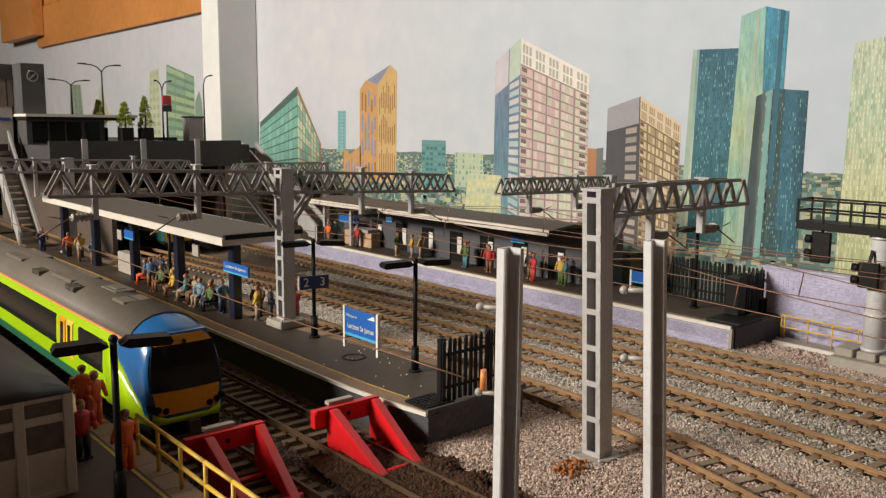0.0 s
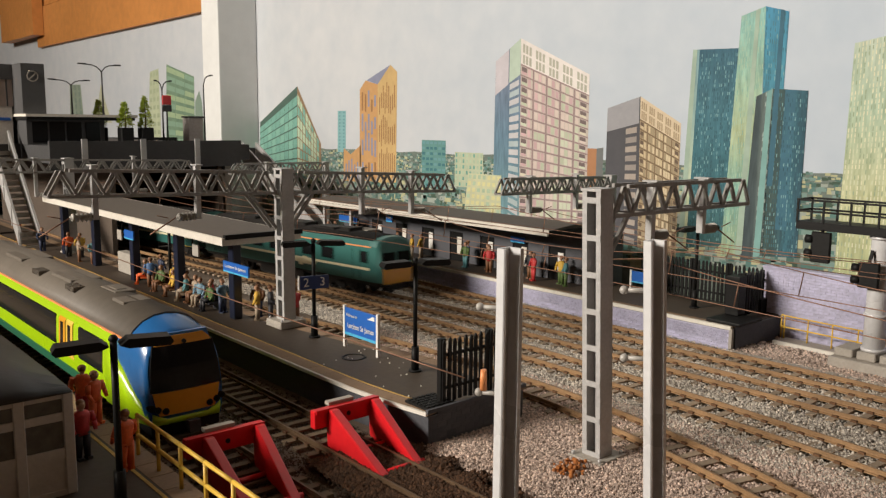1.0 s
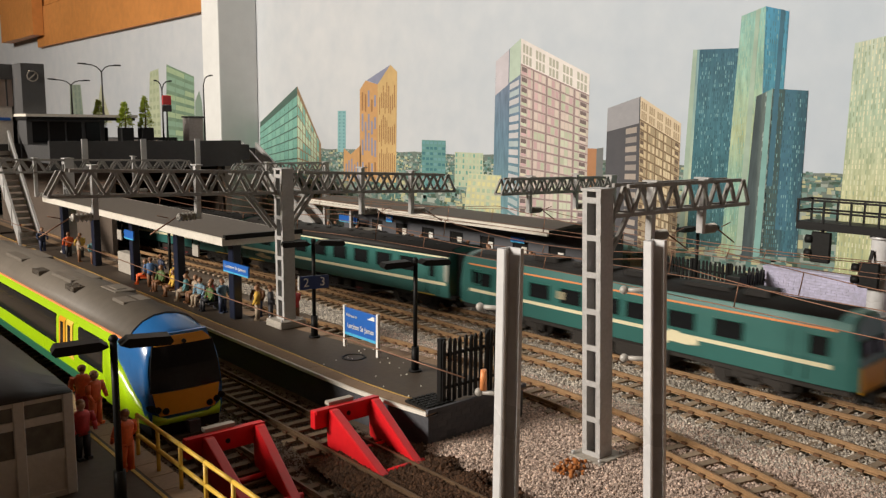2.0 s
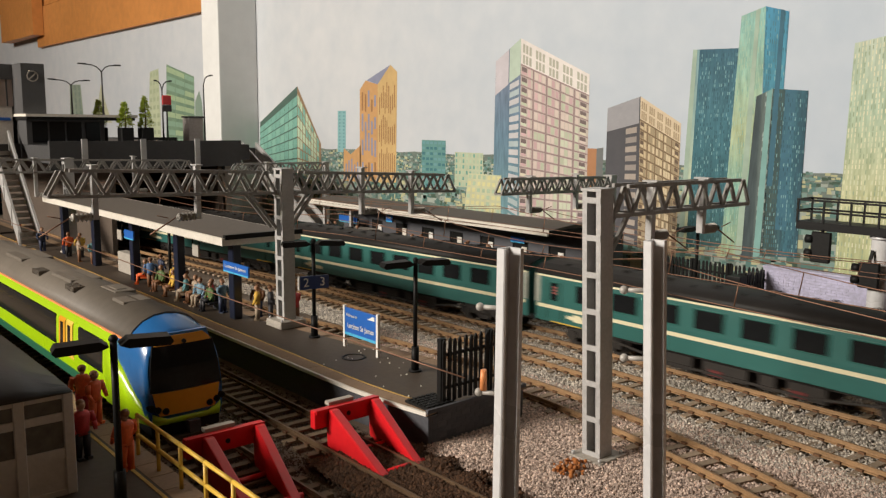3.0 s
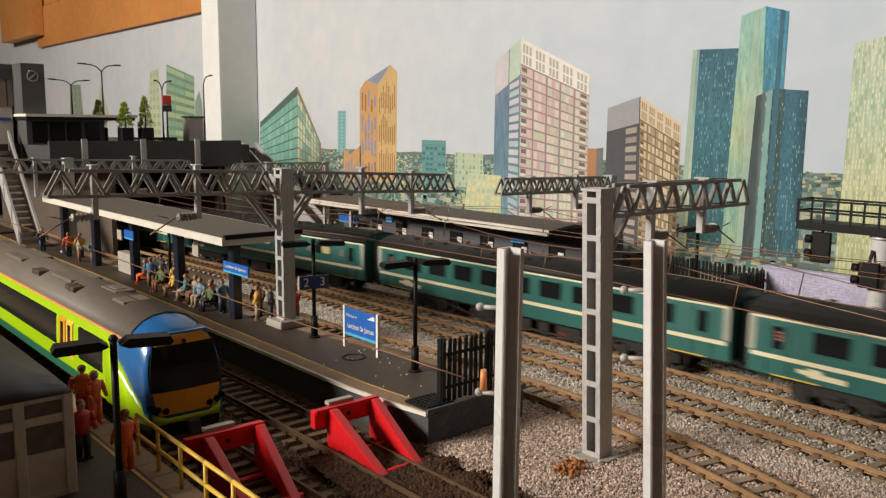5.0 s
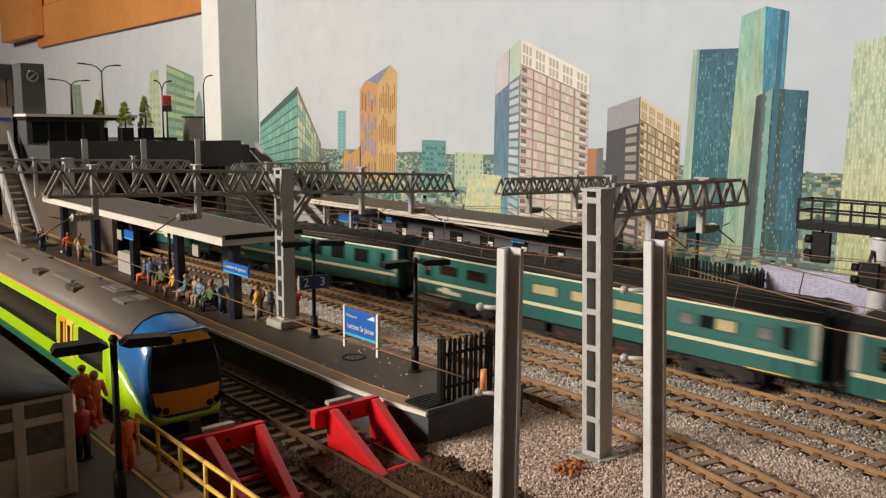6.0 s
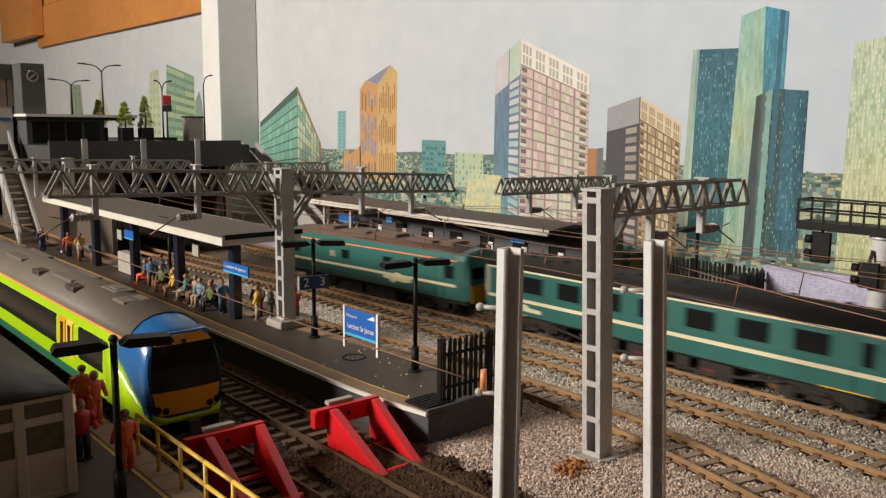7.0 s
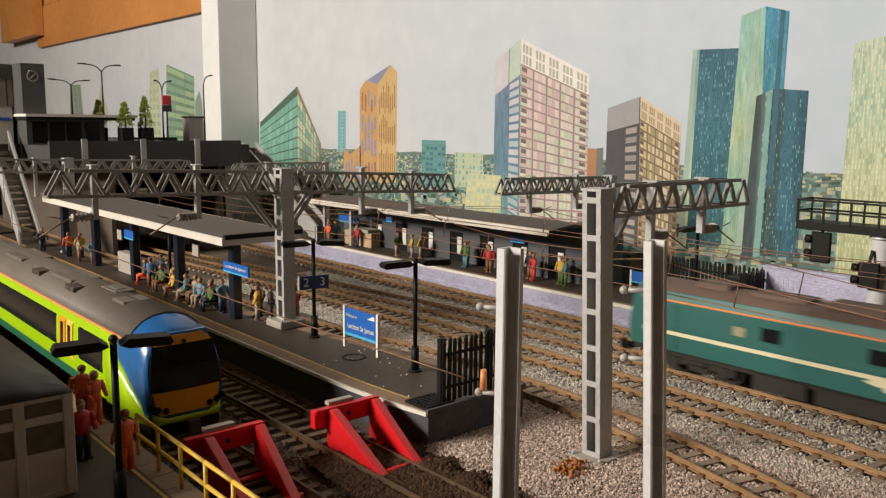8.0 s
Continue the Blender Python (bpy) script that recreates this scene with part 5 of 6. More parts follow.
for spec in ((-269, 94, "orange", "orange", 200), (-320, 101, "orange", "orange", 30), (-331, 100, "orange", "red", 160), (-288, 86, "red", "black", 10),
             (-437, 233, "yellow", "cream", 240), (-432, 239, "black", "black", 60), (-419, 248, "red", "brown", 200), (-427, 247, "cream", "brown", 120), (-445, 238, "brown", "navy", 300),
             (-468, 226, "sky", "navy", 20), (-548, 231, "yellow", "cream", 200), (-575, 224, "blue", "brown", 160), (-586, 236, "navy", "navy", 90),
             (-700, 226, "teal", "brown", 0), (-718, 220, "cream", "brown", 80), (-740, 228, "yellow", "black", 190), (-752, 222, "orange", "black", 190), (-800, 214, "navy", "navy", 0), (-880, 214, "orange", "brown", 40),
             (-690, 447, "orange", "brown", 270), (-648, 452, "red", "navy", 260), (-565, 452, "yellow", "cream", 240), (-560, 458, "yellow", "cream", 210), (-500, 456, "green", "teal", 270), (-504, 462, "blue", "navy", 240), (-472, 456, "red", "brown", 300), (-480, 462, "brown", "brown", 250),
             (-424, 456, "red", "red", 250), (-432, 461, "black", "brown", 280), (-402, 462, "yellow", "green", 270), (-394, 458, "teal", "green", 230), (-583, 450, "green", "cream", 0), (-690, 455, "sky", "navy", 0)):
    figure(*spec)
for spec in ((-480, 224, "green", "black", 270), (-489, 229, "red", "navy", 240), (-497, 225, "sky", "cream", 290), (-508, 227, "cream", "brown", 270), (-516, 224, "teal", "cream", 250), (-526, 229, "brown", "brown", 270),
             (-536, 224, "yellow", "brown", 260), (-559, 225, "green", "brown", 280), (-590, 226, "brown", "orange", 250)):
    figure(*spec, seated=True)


def bench(x, y, rz, label):
    t = thing("platform_bench", label, "bench", x, y, PZ, rz=rz, group="platform benches")
    b = B()
    box(b, -16, 16, -3.5, 3.5, 5.4, 6.4)
    part("seat", b, M_DARK, t)
    b = B()
    box(b, -16, 16, 3.2, 4.2, 7.5, 12.5)
    part("backrest", b, M_DARK, t)
    for xx in (-14, 14):
        b = B()
        box(b, xx - 0.7, xx + 0.7, -3, 4, 0, 5.6)
        part("leg", b, M_BLACK, t)


bench(-600, 232, 180, "dark grey bench under the canopy")
mh = thing("manhole_ring", "round dark drain ring in the platform surface", "drain", -335, 231, PZ)
bb = B()
for i in range(24):
    a0, a1 = 2 * math.pi * i / 24, 2 * math.pi * (i + 1) / 24
    bar(bb, (5.6 * math.cos(a0), 5.6 * math.sin(a0), 0.12), (5.6 * math.cos(a1), 5.6 * math.sin(a1), 0.12), 0.9, 0.5)
part("ring", bb, M_BLACK, mh)
vm = thing("vending_machine", "pale cabinet beside the canopy post", "machine", -640, 232, PZ)
bb = B()
box(bb, -14, 14, -3, 5, 0, 16)
bevel(bb, 0.6, 1)
part("case", bb, M_CONC, vm)
for xx, yy, zz in ((-517, 232, 42), (-655, 232, 38)):
    pp = thing("hanging_notice", "small white notice board hanging from the canopy", "sign", xx, yy, zz, group="white notices under the canopy")
    bb = B()
    box(bb, -4.5, 4.5, -0.6, 0.6, 1.5, 9)
    part("board", bb, M_CONC, pp)
    bb = B()
    for q in (-5, 5):
        bar(bb, (q, 0, 9), (q, 0, 61.5 - zz), 0.5)
    part("hanger", bb, M_BLACK, pp)
# ---- road bridge, stairs and street above ----
M_PARA = mat("dark_parapet", (0.05, 0.05, 0.052), 0.7, vary=0.15, size=8)
M_SHEL = mat("street_building_dark", (0.07, 0.07, 0.072), 0.6, vary=0.12)


def bridge():
    r = thing("road_bridge", "dark grey road bridge over the tracks with pale pilasters", "bridge", kind="structure")
    b = B()
    box(b, -820, -815, 229, 420, 86, 112.5)
    part("parapet", b, M_PARA, r)
    for y in (259.5, 315, 370.5):
        b = B()
        box(b, -814.8, -812.8, y - 2.6, y + 2.6, 84, 114.5)
        part("pilaster", b, M_STEEL, r, "pale grey pilaster")
    b = B()
    box(b, -1290, -912, 196.2, 229, 92, 108)
    box(b, -1290, -820, 229.2, 432, 92, 108)
    box(b, -1000, -860, 432.2, 464, 92, 103)
    part("deck", b, M_PARA, r)
    # black backing put in for the deep shade under the bridge
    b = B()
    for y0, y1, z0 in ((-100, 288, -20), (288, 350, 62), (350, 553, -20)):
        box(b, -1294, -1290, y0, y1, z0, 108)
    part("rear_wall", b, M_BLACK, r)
    # black lining added so no lit wall shows through the opening
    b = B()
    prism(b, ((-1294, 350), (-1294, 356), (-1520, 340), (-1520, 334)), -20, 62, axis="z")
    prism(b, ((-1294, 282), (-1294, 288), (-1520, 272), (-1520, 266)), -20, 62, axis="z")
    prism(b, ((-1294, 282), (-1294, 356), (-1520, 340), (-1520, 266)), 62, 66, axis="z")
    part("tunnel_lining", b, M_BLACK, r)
    for y in (284, 396):
        b = B()
        box(b, -1240, -822, y, y + 5, -1, 92)
        part("pier", b, mat("pier_brown", (0.10, 0.075, 0.058), 0.8), r, "brown brick pier")
    b = B()
    box(b, -850, -824, 405, 412, -1, 92)
    part("pier_panel", b, M_CONC, r, "pale concrete pier")


def stairs(x_top, y, z_top, x_bot, z_bot, w, label, rails=True):
    s = thing("staircase", label, "stairs", group="bridge stairs")
    n = 16
    for i in range(n):
        b = B()
        xa = x_top + (x_bot - x_top) * i / n
        xb = x_top + (x_bot - x_top) * (i + 1) / n
        z = z_top + (z_bot - z_top) * (i + 1) / n
        box(b, xa, xb, y - w / 2, y + w / 2, z - 4, z)
        part("step", b, M_CONC, s)
    for sy in (-1, 1):
        b = B()
        yy = y + sy * (w / 2 + 0.8)
        prism(b, ((x_top, z_top - 7), (x_bot, z_bot - 4), (x_bot, z_bot + 12), (x_top, z_top + 13)), yy - 0.7, yy + 0.7, axis="y")
        part("side_panel", b, M_STEEL, s, "grey panelled balustrade")
        b = B()
        bar(b, (x_top, yy, z_top + 14), (x_bot, yy, z_bot + 13), 2.0, 1.6)
        part("handrail", b, M_STEEL, s)
        for k in (0.25, 0.5, 0.75, 0.98):
            b = B()
            xx = x_top + (x_bot - x_top) * k
            bar(b, (xx, yy + sy * 0.9, z_top + (z_bot - z_top) * k - 5), (xx, yy + sy * 0.9, z_top + (z_bot - z_top) * k + 14), 1.4)
            part("stanchion", b, M_STEEL, s)


bridge()
stairs(-910, 210, 107, -822, 17, 15, "grey staircase from the bridge down to the island platform")
stairs(-858, 452, 95, -705, 17, 15, "grey staircase from the bridge down to the far platform")
tw = thing("lift_tower", "tall beige lift tower beside the stairs", "tower", -880, 140, 0)
bb = B()
box(bb, -80, -66, 58, 72, 15, 92)
part("shaft", bb, mat("tower_beige", (0.48, 0.42, 0.35), 0.7), tw)
bb = B()
box(bb, -80, -34, 57, 84, 108, 145)
part("head", bb, mat("tower_grey", (0.55, 0.52, 0.48), 0.7), tw)
bb = B()
box(bb, -33.8, -33.2, 58, 82, 131, 134)
part("blue_strip", bb, M_BLUE, tw)


def street_building():
    s = thing("street_station_building", "dark glass station entrance with a pale flat roof", "building", 0, 0, 108)
    b = B()
    box(b, -960, -882, 228, 302, 0, 24)
    part("wall", b, M_SHEL, s)
    for y in (240, 256, 272, 290):
        b = B()
        box(b, -881.9, -881.2, y - 7, y + 7, 2, 22)
        part("pane", b, M_WINDOW, s)
    b = B()
    box(b, -970, -872, 226, 330, 24, 27)
    part("roof_soffit", b, M_BLACK, s)
    b = B()
    box(b, -970, -870, 225, 332, 27, 29.6)
    part("roof_edge", b, M_CREAM, s)
    t = thing("street_tower_block", "dark grey block with a round white badge", "building", 0, 0, 137.6)
    b = B()
    box(b, -930, -882, 226, 247, 0, 48)
    part("wall", b, M_SHEL, t)
    b = B()
    rodn = 20
    for i in range(rodn):
        a0, a1 = 2 * math.pi * i / rodn, 2 * math.pi * (i + 1) / rodn
        bar(b, (-881.4, 236 + 4.8 * math.cos(a0), 36 + 4.8 * math.sin(a0)), (-881.4, 236 + 4.8 * math.cos(a1), 36 + 4.8 * math.sin(a1)), 0.9, 1.0)
    bar(b, (-881.4, 233.4, 33.4), (-881.4, 238.8, 38.8), 1.2)
    part("badge", b, M_CONC, t, "pale round badge")
    w = thing("glass_hall", "pale glazed hall beside the dark block", "building", 0, 0, 145)
    b = B()
    box(b, -960, -914, 200, 225.5, 0, 26)
    part("wall", b, mat("pale_glazing", (0.5, 0.42, 0.38), 0.4), w)
    b = B()
    box(b, -962, -912, 198, 225.8, 26, 40.6)
    part("roof", b, M_SHEL, w)
    for y in (204, 212, 220):
        b = B()
        box(b, -913.9, -913.0, y - 0.7, y + 0.7, 0, 26)
        part("mullion", b, M_SHEL, w)


street_building()


def street_lamp(x, y, z, h, arms, label):
    s = thing("street_lamp", label, "street lamp", x, y, z, group="slim street lamps on the bridge")
    b = B()
    rod(b, (0, 0, 0), (0, 0, h * 0.86), 1.1, 0.7, seg=8)
    part("pole", b, M_DARK, s)
    for a in arms:
        b = B()
        pts = [(0, 0, h * 0.86), (0, a * 0.22, h * 0.95), (0, a * 0.5, h * 0.99), (0, a, h)]
        for p, q in zip(pts, pts[1:]):
            rod(b, p, q, 0.6, seg=6)
        part("arm", b, M_DARK, s)
        b = B()
        box(b, -1.2, 1.2, min(a * 0.8, a * 1.2), max(a * 0.8, a * 1.2), h - 0.3, h + 1.0)
        part("lantern", b, M_DARK, s)


street_lamp(-880, 301, 137.6, 50, (-19, 16), "slim double-armed street lamp above the station roof")
street_lamp(-933, 287, 137.6, 36, (-19, 16), "slim double-armed street lamp farther along the street")
street_lamp(-880, 363, 108, 66, (-7, 9), "slim street lamp behind the red sign")
street_lamp(-880, 410, 108, 74, (9,), "slim single-armed street lamp by the pillar")
rs = thing("round_red_sign", "small red square sign with a dark base on a pole", "sign", -876, 366, 108)
bb = B()
rod(bb, (0, 0, 0), (0, 0, 40), 0.9, seg=8)
part("pole", bb, M_DARK, rs)
bb = B()
box(bb, -1.3, 1.3, -4.8, 4.8, 41, 51)
bevel(bb, 0.6, 1)
part("panel", bb, mat("sign_red", (0.55, 0.03, 0.03), 0.5), rs)
bb = B()
box(bb, -1.2, 1.2, -4.8, 4.8, 34, 40.8)
part("lower_panel", bb, M_DARK, rs)


def planter_tree(x, y, h, label):
    t = thing("planter_tree", label, "tree", x, y, 108, group="small trees in black planters")
    b = B()
    box(b, -6, 6, -6.5, 6.5, 0, 17)
    bevel(b, 0.8, 1)
    part("planter", b, M_BLACK, t)
    b = B()
    rod(b, (0, 0, 17), (0, 0, h), 0.9, 0.4, seg=6)
    part("trunk", b, mat("bark", (0.09, 0.05, 0.03), 0.9), t)
    rng = random.Random(int(x * 7 + y))
    b = B()
    for i in range(420):
        u = rng.random()
        z = 18 + (h - 17) * u
        r = (1 - u) * 8.5 * (0.55 + 0.45 * abs(math.sin(u * 16))) + 0.6
        a = rng.uniform(0, 6.28)
        rr = r * math.sqrt(rng.random())
        c = Vector((rr * math.cos(a), rr * math.sin(a), z + rng.uniform(-1.5, 1.5)))
        d = Vector((math.cos(a), math.sin(a), rng.uniform(-0.5, 0.4))) * rng.uniform(2.2, 3.8)
        e = d.orthogonal().normalized() * rng.uniform(1.0, 1.7)
        b.faces.new([b.verts.new(c - e), b.verts.new(c + d * 0.5 - e * 0.2 + Vector((0, 0, 0.5))), b.verts.new(c + d), b.verts.new(c + e)])
    part("crown", b, mat("bright_foliage", (0.34, 0.42, 0.05), 0.8, vary=0.35, size=2, island=True, rand=0.4), t, "bright green conical foliage")


planter_tree(-870, 319, 41, "small green conifer in a black planter")
planter_tree(-870, 340, 47, "tall green conifer in a black planter")
planter_tree(-905, 305, 44, "small green conifer behind the roof edge")
kb = thing("street_kiosk", "pale grey kiosk by the pillar", "kiosk", -880, 397, 108)
bb = B()
box(bb, -8, 8, -9, 8, 0, 28)
bevel(bb, 0.6, 1)
part("case", bb, mat("kiosk_grey", (0.34, 0.31, 0.29), 0.6), kb)
bb = B()
box(bb, -9, 9, -10, 9, 28, 29.6)
part("roof", bb, M_DARK, kb)
# ---- printed skyline sheet on the wall ----
BY = 555.0
BACK = thing("backdrop", "printed skyline sheet with towers under a pale sky", "backdrop", kind="structure")


def print_mat(name, color, vary=0.1, size=12, color2=None):
    return mat("print_" + name, color, 0.7, vary=vary, size=size, bump=0.0, color2=color2, spec=0.3)


def flat(name, polys, mats, depth, label=""):
    """A thin printed area: polygons of (x, z) with a slot each, lying at that depth in front of the sheet."""
    b = B()
    for pts, mi in polys:
        b.faces.new([b.verts.new((x, BY - depth * 0.15, z)) for x, z in pts]).material_index = mi
    return part(name, b, mats, BACK, label)


bb = B()
box(bb, -2700, -40, BY, BY + 4, -20, 620)
M_SKY = mat("print_sky", (0.505, 0.545, 0.59), 0.6, bump=0.0, color2=(0.60, 0.62, 0.645), size=45, spec=0.35)
# the print turns from white cloud to blue-grey along the sheet
sky_nt = M_SKY.node_tree
sky_bs = sky_nt.nodes["Principled BSDF"]
sky_tc, sky_sep, sky_ramp, sky_mul = [sky_nt.nodes.new(k) for k in ("ShaderNodeTexCoord", "ShaderNodeSeparateXYZ", "ShaderNodeMapRange", "ShaderNodeMixRGB")]
sky_src = sky_bs.inputs["Base Color"].links[0].from_socket
sky_mul.blend_type = "MULTIPLY"
sky_mul.inputs[2].default_value = (0.86, 0.95, 1.04, 1)
for sock, v in ((1, -0.80), (2, -0.20)):
    sky_ramp.inputs[sock].default_value = v
sky_nt.links.new(sky_tc.outputs["Object"], sky_sep.inputs[0])
sky_nt.links.new(sky_sep.outputs[0], sky_ramp.inputs[0])
sky_nt.links.new(sky_ramp.outputs[0], sky_mul.inputs[0])
sky_nt.links.new(sky_src, sky_mul.inputs[1])
sky_nt.links.new(sky_mul.outputs[0], sky_bs.inputs["Base Color"])
part("sky_sheet", bb, M_SKY, BACK, "pale cloudy printed sky")


def mix(q, u, v):
    """A point of the quad q (top left, top right, bottom right, bottom left)."""
    a = [q[0][i] * (1 - u) + q[1][i] * u for i in (0, 1)]
    c = [q[3][i] * (1 - u) + q[2][i] * u for i in (0, 1)]
    return (a[0] * (1 - v) + c[0] * v, a[1] * (1 - v) + c[1] * v)


def facade(name, q, m_wall, m_wins, cols, rows, fx, fy, depth, v0=0.0, v1=1.0, u0=0.0, u1=1.0, seed=0, fill=1.0):
    """A printed facade: the wall and a grid of windows inside it."""
    wall = flat(name, [(q, 0)], [m_wall], depth)
    rng = random.Random(seed)
    b = B()
    for j in range(rows):
        for i in range(cols):
            if rng.random() > fill:
                continue
            ua, ub = (u0 + (u1 - u0) * (i + (1 - fx) / 2) / cols), (u0 + (u1 - u0) * (i + (1 + fx) / 2) / cols)
            va, vb = v0 + (v1 - v0) * (j + (1 - fy) / 2) / rows, v0 + (v1 - v0) * (j + (1 + fy) / 2) / rows
            ps = [mix(q, ua, va), mix(q, ub, va), mix(q, ub, vb), mix(q, ua, vb)]
            f = b.faces.new([b.verts.new((x, BY - depth * 0.15 - 0.02, z)) for x, z in ps])
            f.material_index = rng.randrange(len(m_wins))
    w = part("printed_windows", b, m_wins, wall)
    w["kind"] = "stuff"
    return wall


def grad_mat(name, axis, lo, hi, colors):
    """A printed colour run along x (0) or z (2) between two places, over a fine streaky grain."""
    m = print_mat(name, (1, 1, 1), 0.0, 10)
    nt = m.node_tree
    bs = nt.nodes["Principled BSDF"]
    tc, sep, rng_n, ramp, grain, mul = [nt.nodes.new("ShaderNode" + k) for k in ("TexCoord", "SeparateXYZ", "MapRange", "ValToRGB", "TexNoise", "MixRGB")]
    sc = nt.nodes.new("ShaderNodeMapping")
    sc.inputs["Scale"].default_value = (420, 1, 60)
    nt.links.new(tc.outputs["Object"], sc.inputs[0])
    nt.links.new(sc.outputs[0], grain.inputs["Vector"])
    grain.inputs["Scale"].default_value = 1.0
    grain.inputs["Detail"].default_value = 3.0
    nt.links.new(tc.outputs["Object"], sep.inputs[0])
    nt.links.new(sep.outputs[axis], rng_n.inputs[0])
    rng_n.inputs[1].default_value, rng_n.inputs[2].default_value = lo * MM, hi * MM
    nt.links.new(rng_n.outputs[0], ramp.inputs[0])
    els = ramp.color_ramp.elements
    els[0].color, els[1].color = (*colors[0], 1), (*colors[-1], 1)
    for i in range(1, len(colors) - 1):
        els.new(i / (len(colors) - 1)).color = (*colors[i], 1)
    mul.blend_type = "OVERLAY"
    mul.inputs[0].default_value = 0.55
    nt.links.new(ramp.outputs[0], mul.inputs[1])
    nt.links.new(grain.outputs[0], mul.inputs[2])
    nt.links.new(mul.outputs[0], bs.inputs["Base Color"])
    return m


def residential(name, q, v0, floors, bays, wall, dark, line, panes, crown, crown_panes, depth, seed):
    """A printed block of flats: storeys of paired tall windows in bays, balconies at both ends, a pale crown."""
    base = flat(name, [(q, 0)], [wall], depth)
    rng = random.Random(seed)
    b = B()

    def rect(u0, u1, va, vb, mi, lift):
        f = b.faces.new([b.verts.new((x, BY - depth * 0.15 - lift, z)) for x, z in (mix(q, u0, va), mix(q, u1, va), mix(q, u1, vb), mix(q, u0, vb))])
        f.material_index = mi
    rect(0, 1, 0, v0, 2, 0.02)
    n = len(panes)
    fh = (1 - v0) / floors
    for i in range(bays):
        ua, ub = i / bays, (i + 1) / bays
        w = ub - ua
        for k in (0.16, 0.40, 0.66):
            for r in (0.16, 0.58):
                rect(ua + w * k, ua + w * (k + 0.17), v0 * r, v0 * (r + 0.34), 3, 0.04)
        for j in range(floors):
            va = v0 + fh * j
            if i in (0, bays - 1):
                s0 = 0.08 if i == 0 else 0.42
                rect(ua + w * s0, ua + w * (s0 + 0.42), va + fh * 0.14, va + fh * 0.80, 0, 0.04)
                rect(ua + w * s0, ua + w * (s0 + 0.42), va + fh * 0.58, va + fh * 0.84, 4 + rng.randrange(n), 0.05)
                spots = ((0.58, 0.80),) if i == 0 else ((0.10, 0.32),)
            else:
                spots = ((0.10, 0.34), (0.38, 0.60), (0.66, 0.88))
            for a, c in spots:
                k = min(n - 1, int((u_shift(i, j, bays, floors) + rng.uniform(-0.22, 0.22)) * n) % n)
                rect(ua + w * a, ua + w * c, va + fh * 0.14, va + fh * 0.86, 4 + k, 0.04)
    for j in range(floors + 1):
        v = v0 + fh * j
        rect(0, 1, max(0, v - fh * 0.085), min(1, v + fh * 0.085), 1, 0.06)
    for i in range(1, bays):
        u = i / bays
        rect(u - 0.012, u + 0.012, v0, 1, 1, 0.07)
    w = part("printed_windows", b, [dark, line, crown, crown_panes, *panes], base)
    w["kind"] = "stuff"
    return base


def u_shift(i, j, bays, floors):
    """How the tint of the panes drifts across the face."""
    return max(0.0, 0.15 + 0.5 * i / bays + 0.3 * j / floors)


# far hills and the low town
hills = []
b = B()
top = [(x, 102 + 5 * noise.noise((x * 0.01, 0, 3)) + 2 * noise.noise((x * 0.05, 1, 3))) for x in range(-1020, -40, 10)]
for (xa, za), (xb, zb) in zip(top, top[1:]):
    b.faces.new([b.verts.new(p) for p in ((xa, BY - 0.03, -10), (xb, BY - 0.03, -10), (xb, BY - 0.03, zb), (xa, BY - 0.03, za))])
part("hills", b, print_mat("hills", (0.13, 0.17, 0.15), 0.3, 10, (0.20, 0.24, 0.21)), BACK, "hazy green printed hills")


def town():
    rng = random.Random(5)
    cols = [print_mat("town_a", (0.20, 0.31, 0.28)), print_mat("town_b", (0.08, 0.16, 0.14)), print_mat("town_c", (0.46, 0.46, 0.28)), print_mat("town_d", (0.11, 0.22, 0.20)), print_mat("town_e", (0.34, 0.39, 0.35)), print_mat("town_f", (0.06, 0.10, 0.07))]
    b = B()
    n = 0
    for k in range(6500):
        u = k / 6500
        z = 100 - 75 * u ** 1.5 + rng.uniform(-2, 2)
        x = rng.uniform(-1010, -55)
        w = rng.uniform(1.5, 4) + 9 * u * rng.random()
        h = rng.uniform(0.8, 2.2) + 7 * u * rng.random()
        f = b.faces.new([b.verts.new(p) for p in ((x, BY - 0.05 - 0.000012 * k, z - h), (x + w, BY - 0.05 - 0.000012 * k, z - h), (x + w, BY - 0.05 - 0.000012 * k, z), (x, BY - 0.05 - 0.000012 * k, z))])
        f.material_index = rng.randrange(6)
    t = part("town", b, cols, BACK, "jumble of small printed houses")
    t["kind"] = "stuff"


town()
T_TEAL = print_mat("teal", (0.055, 0.17, 0.20))
T_GLASS = print_mat("green_glass", (0.17, 0.36, 0.30), 0.2, 10)
T_GLASS2 = print_mat("pale_glass", (0.40, 0.52, 0.38), 0.2, 10)
T_DARK = print_mat("dark_line", (0.07, 0.12, 0.10))
T_LIGHT = print_mat("light_pane", (0.40, 0.55, 0.55))
T_MID = print_mat("mid_pane", (0.14, 0.30, 0.32))
T_BROWN = print_mat("brown_edge", (0.25, 0.17, 0.10))
T_OR = print_mat("orange_brick", (0.52, 0.30, 0.13))
T_OR2 = print_mat("yellow_brick", (0.55, 0.38, 0.17))
T_SLOT = print_mat("slot_blue", (0.24, 0.26, 0.36))
T_SLOT2 = print_mat("slot_dark", (0.30, 0.16, 0.07))

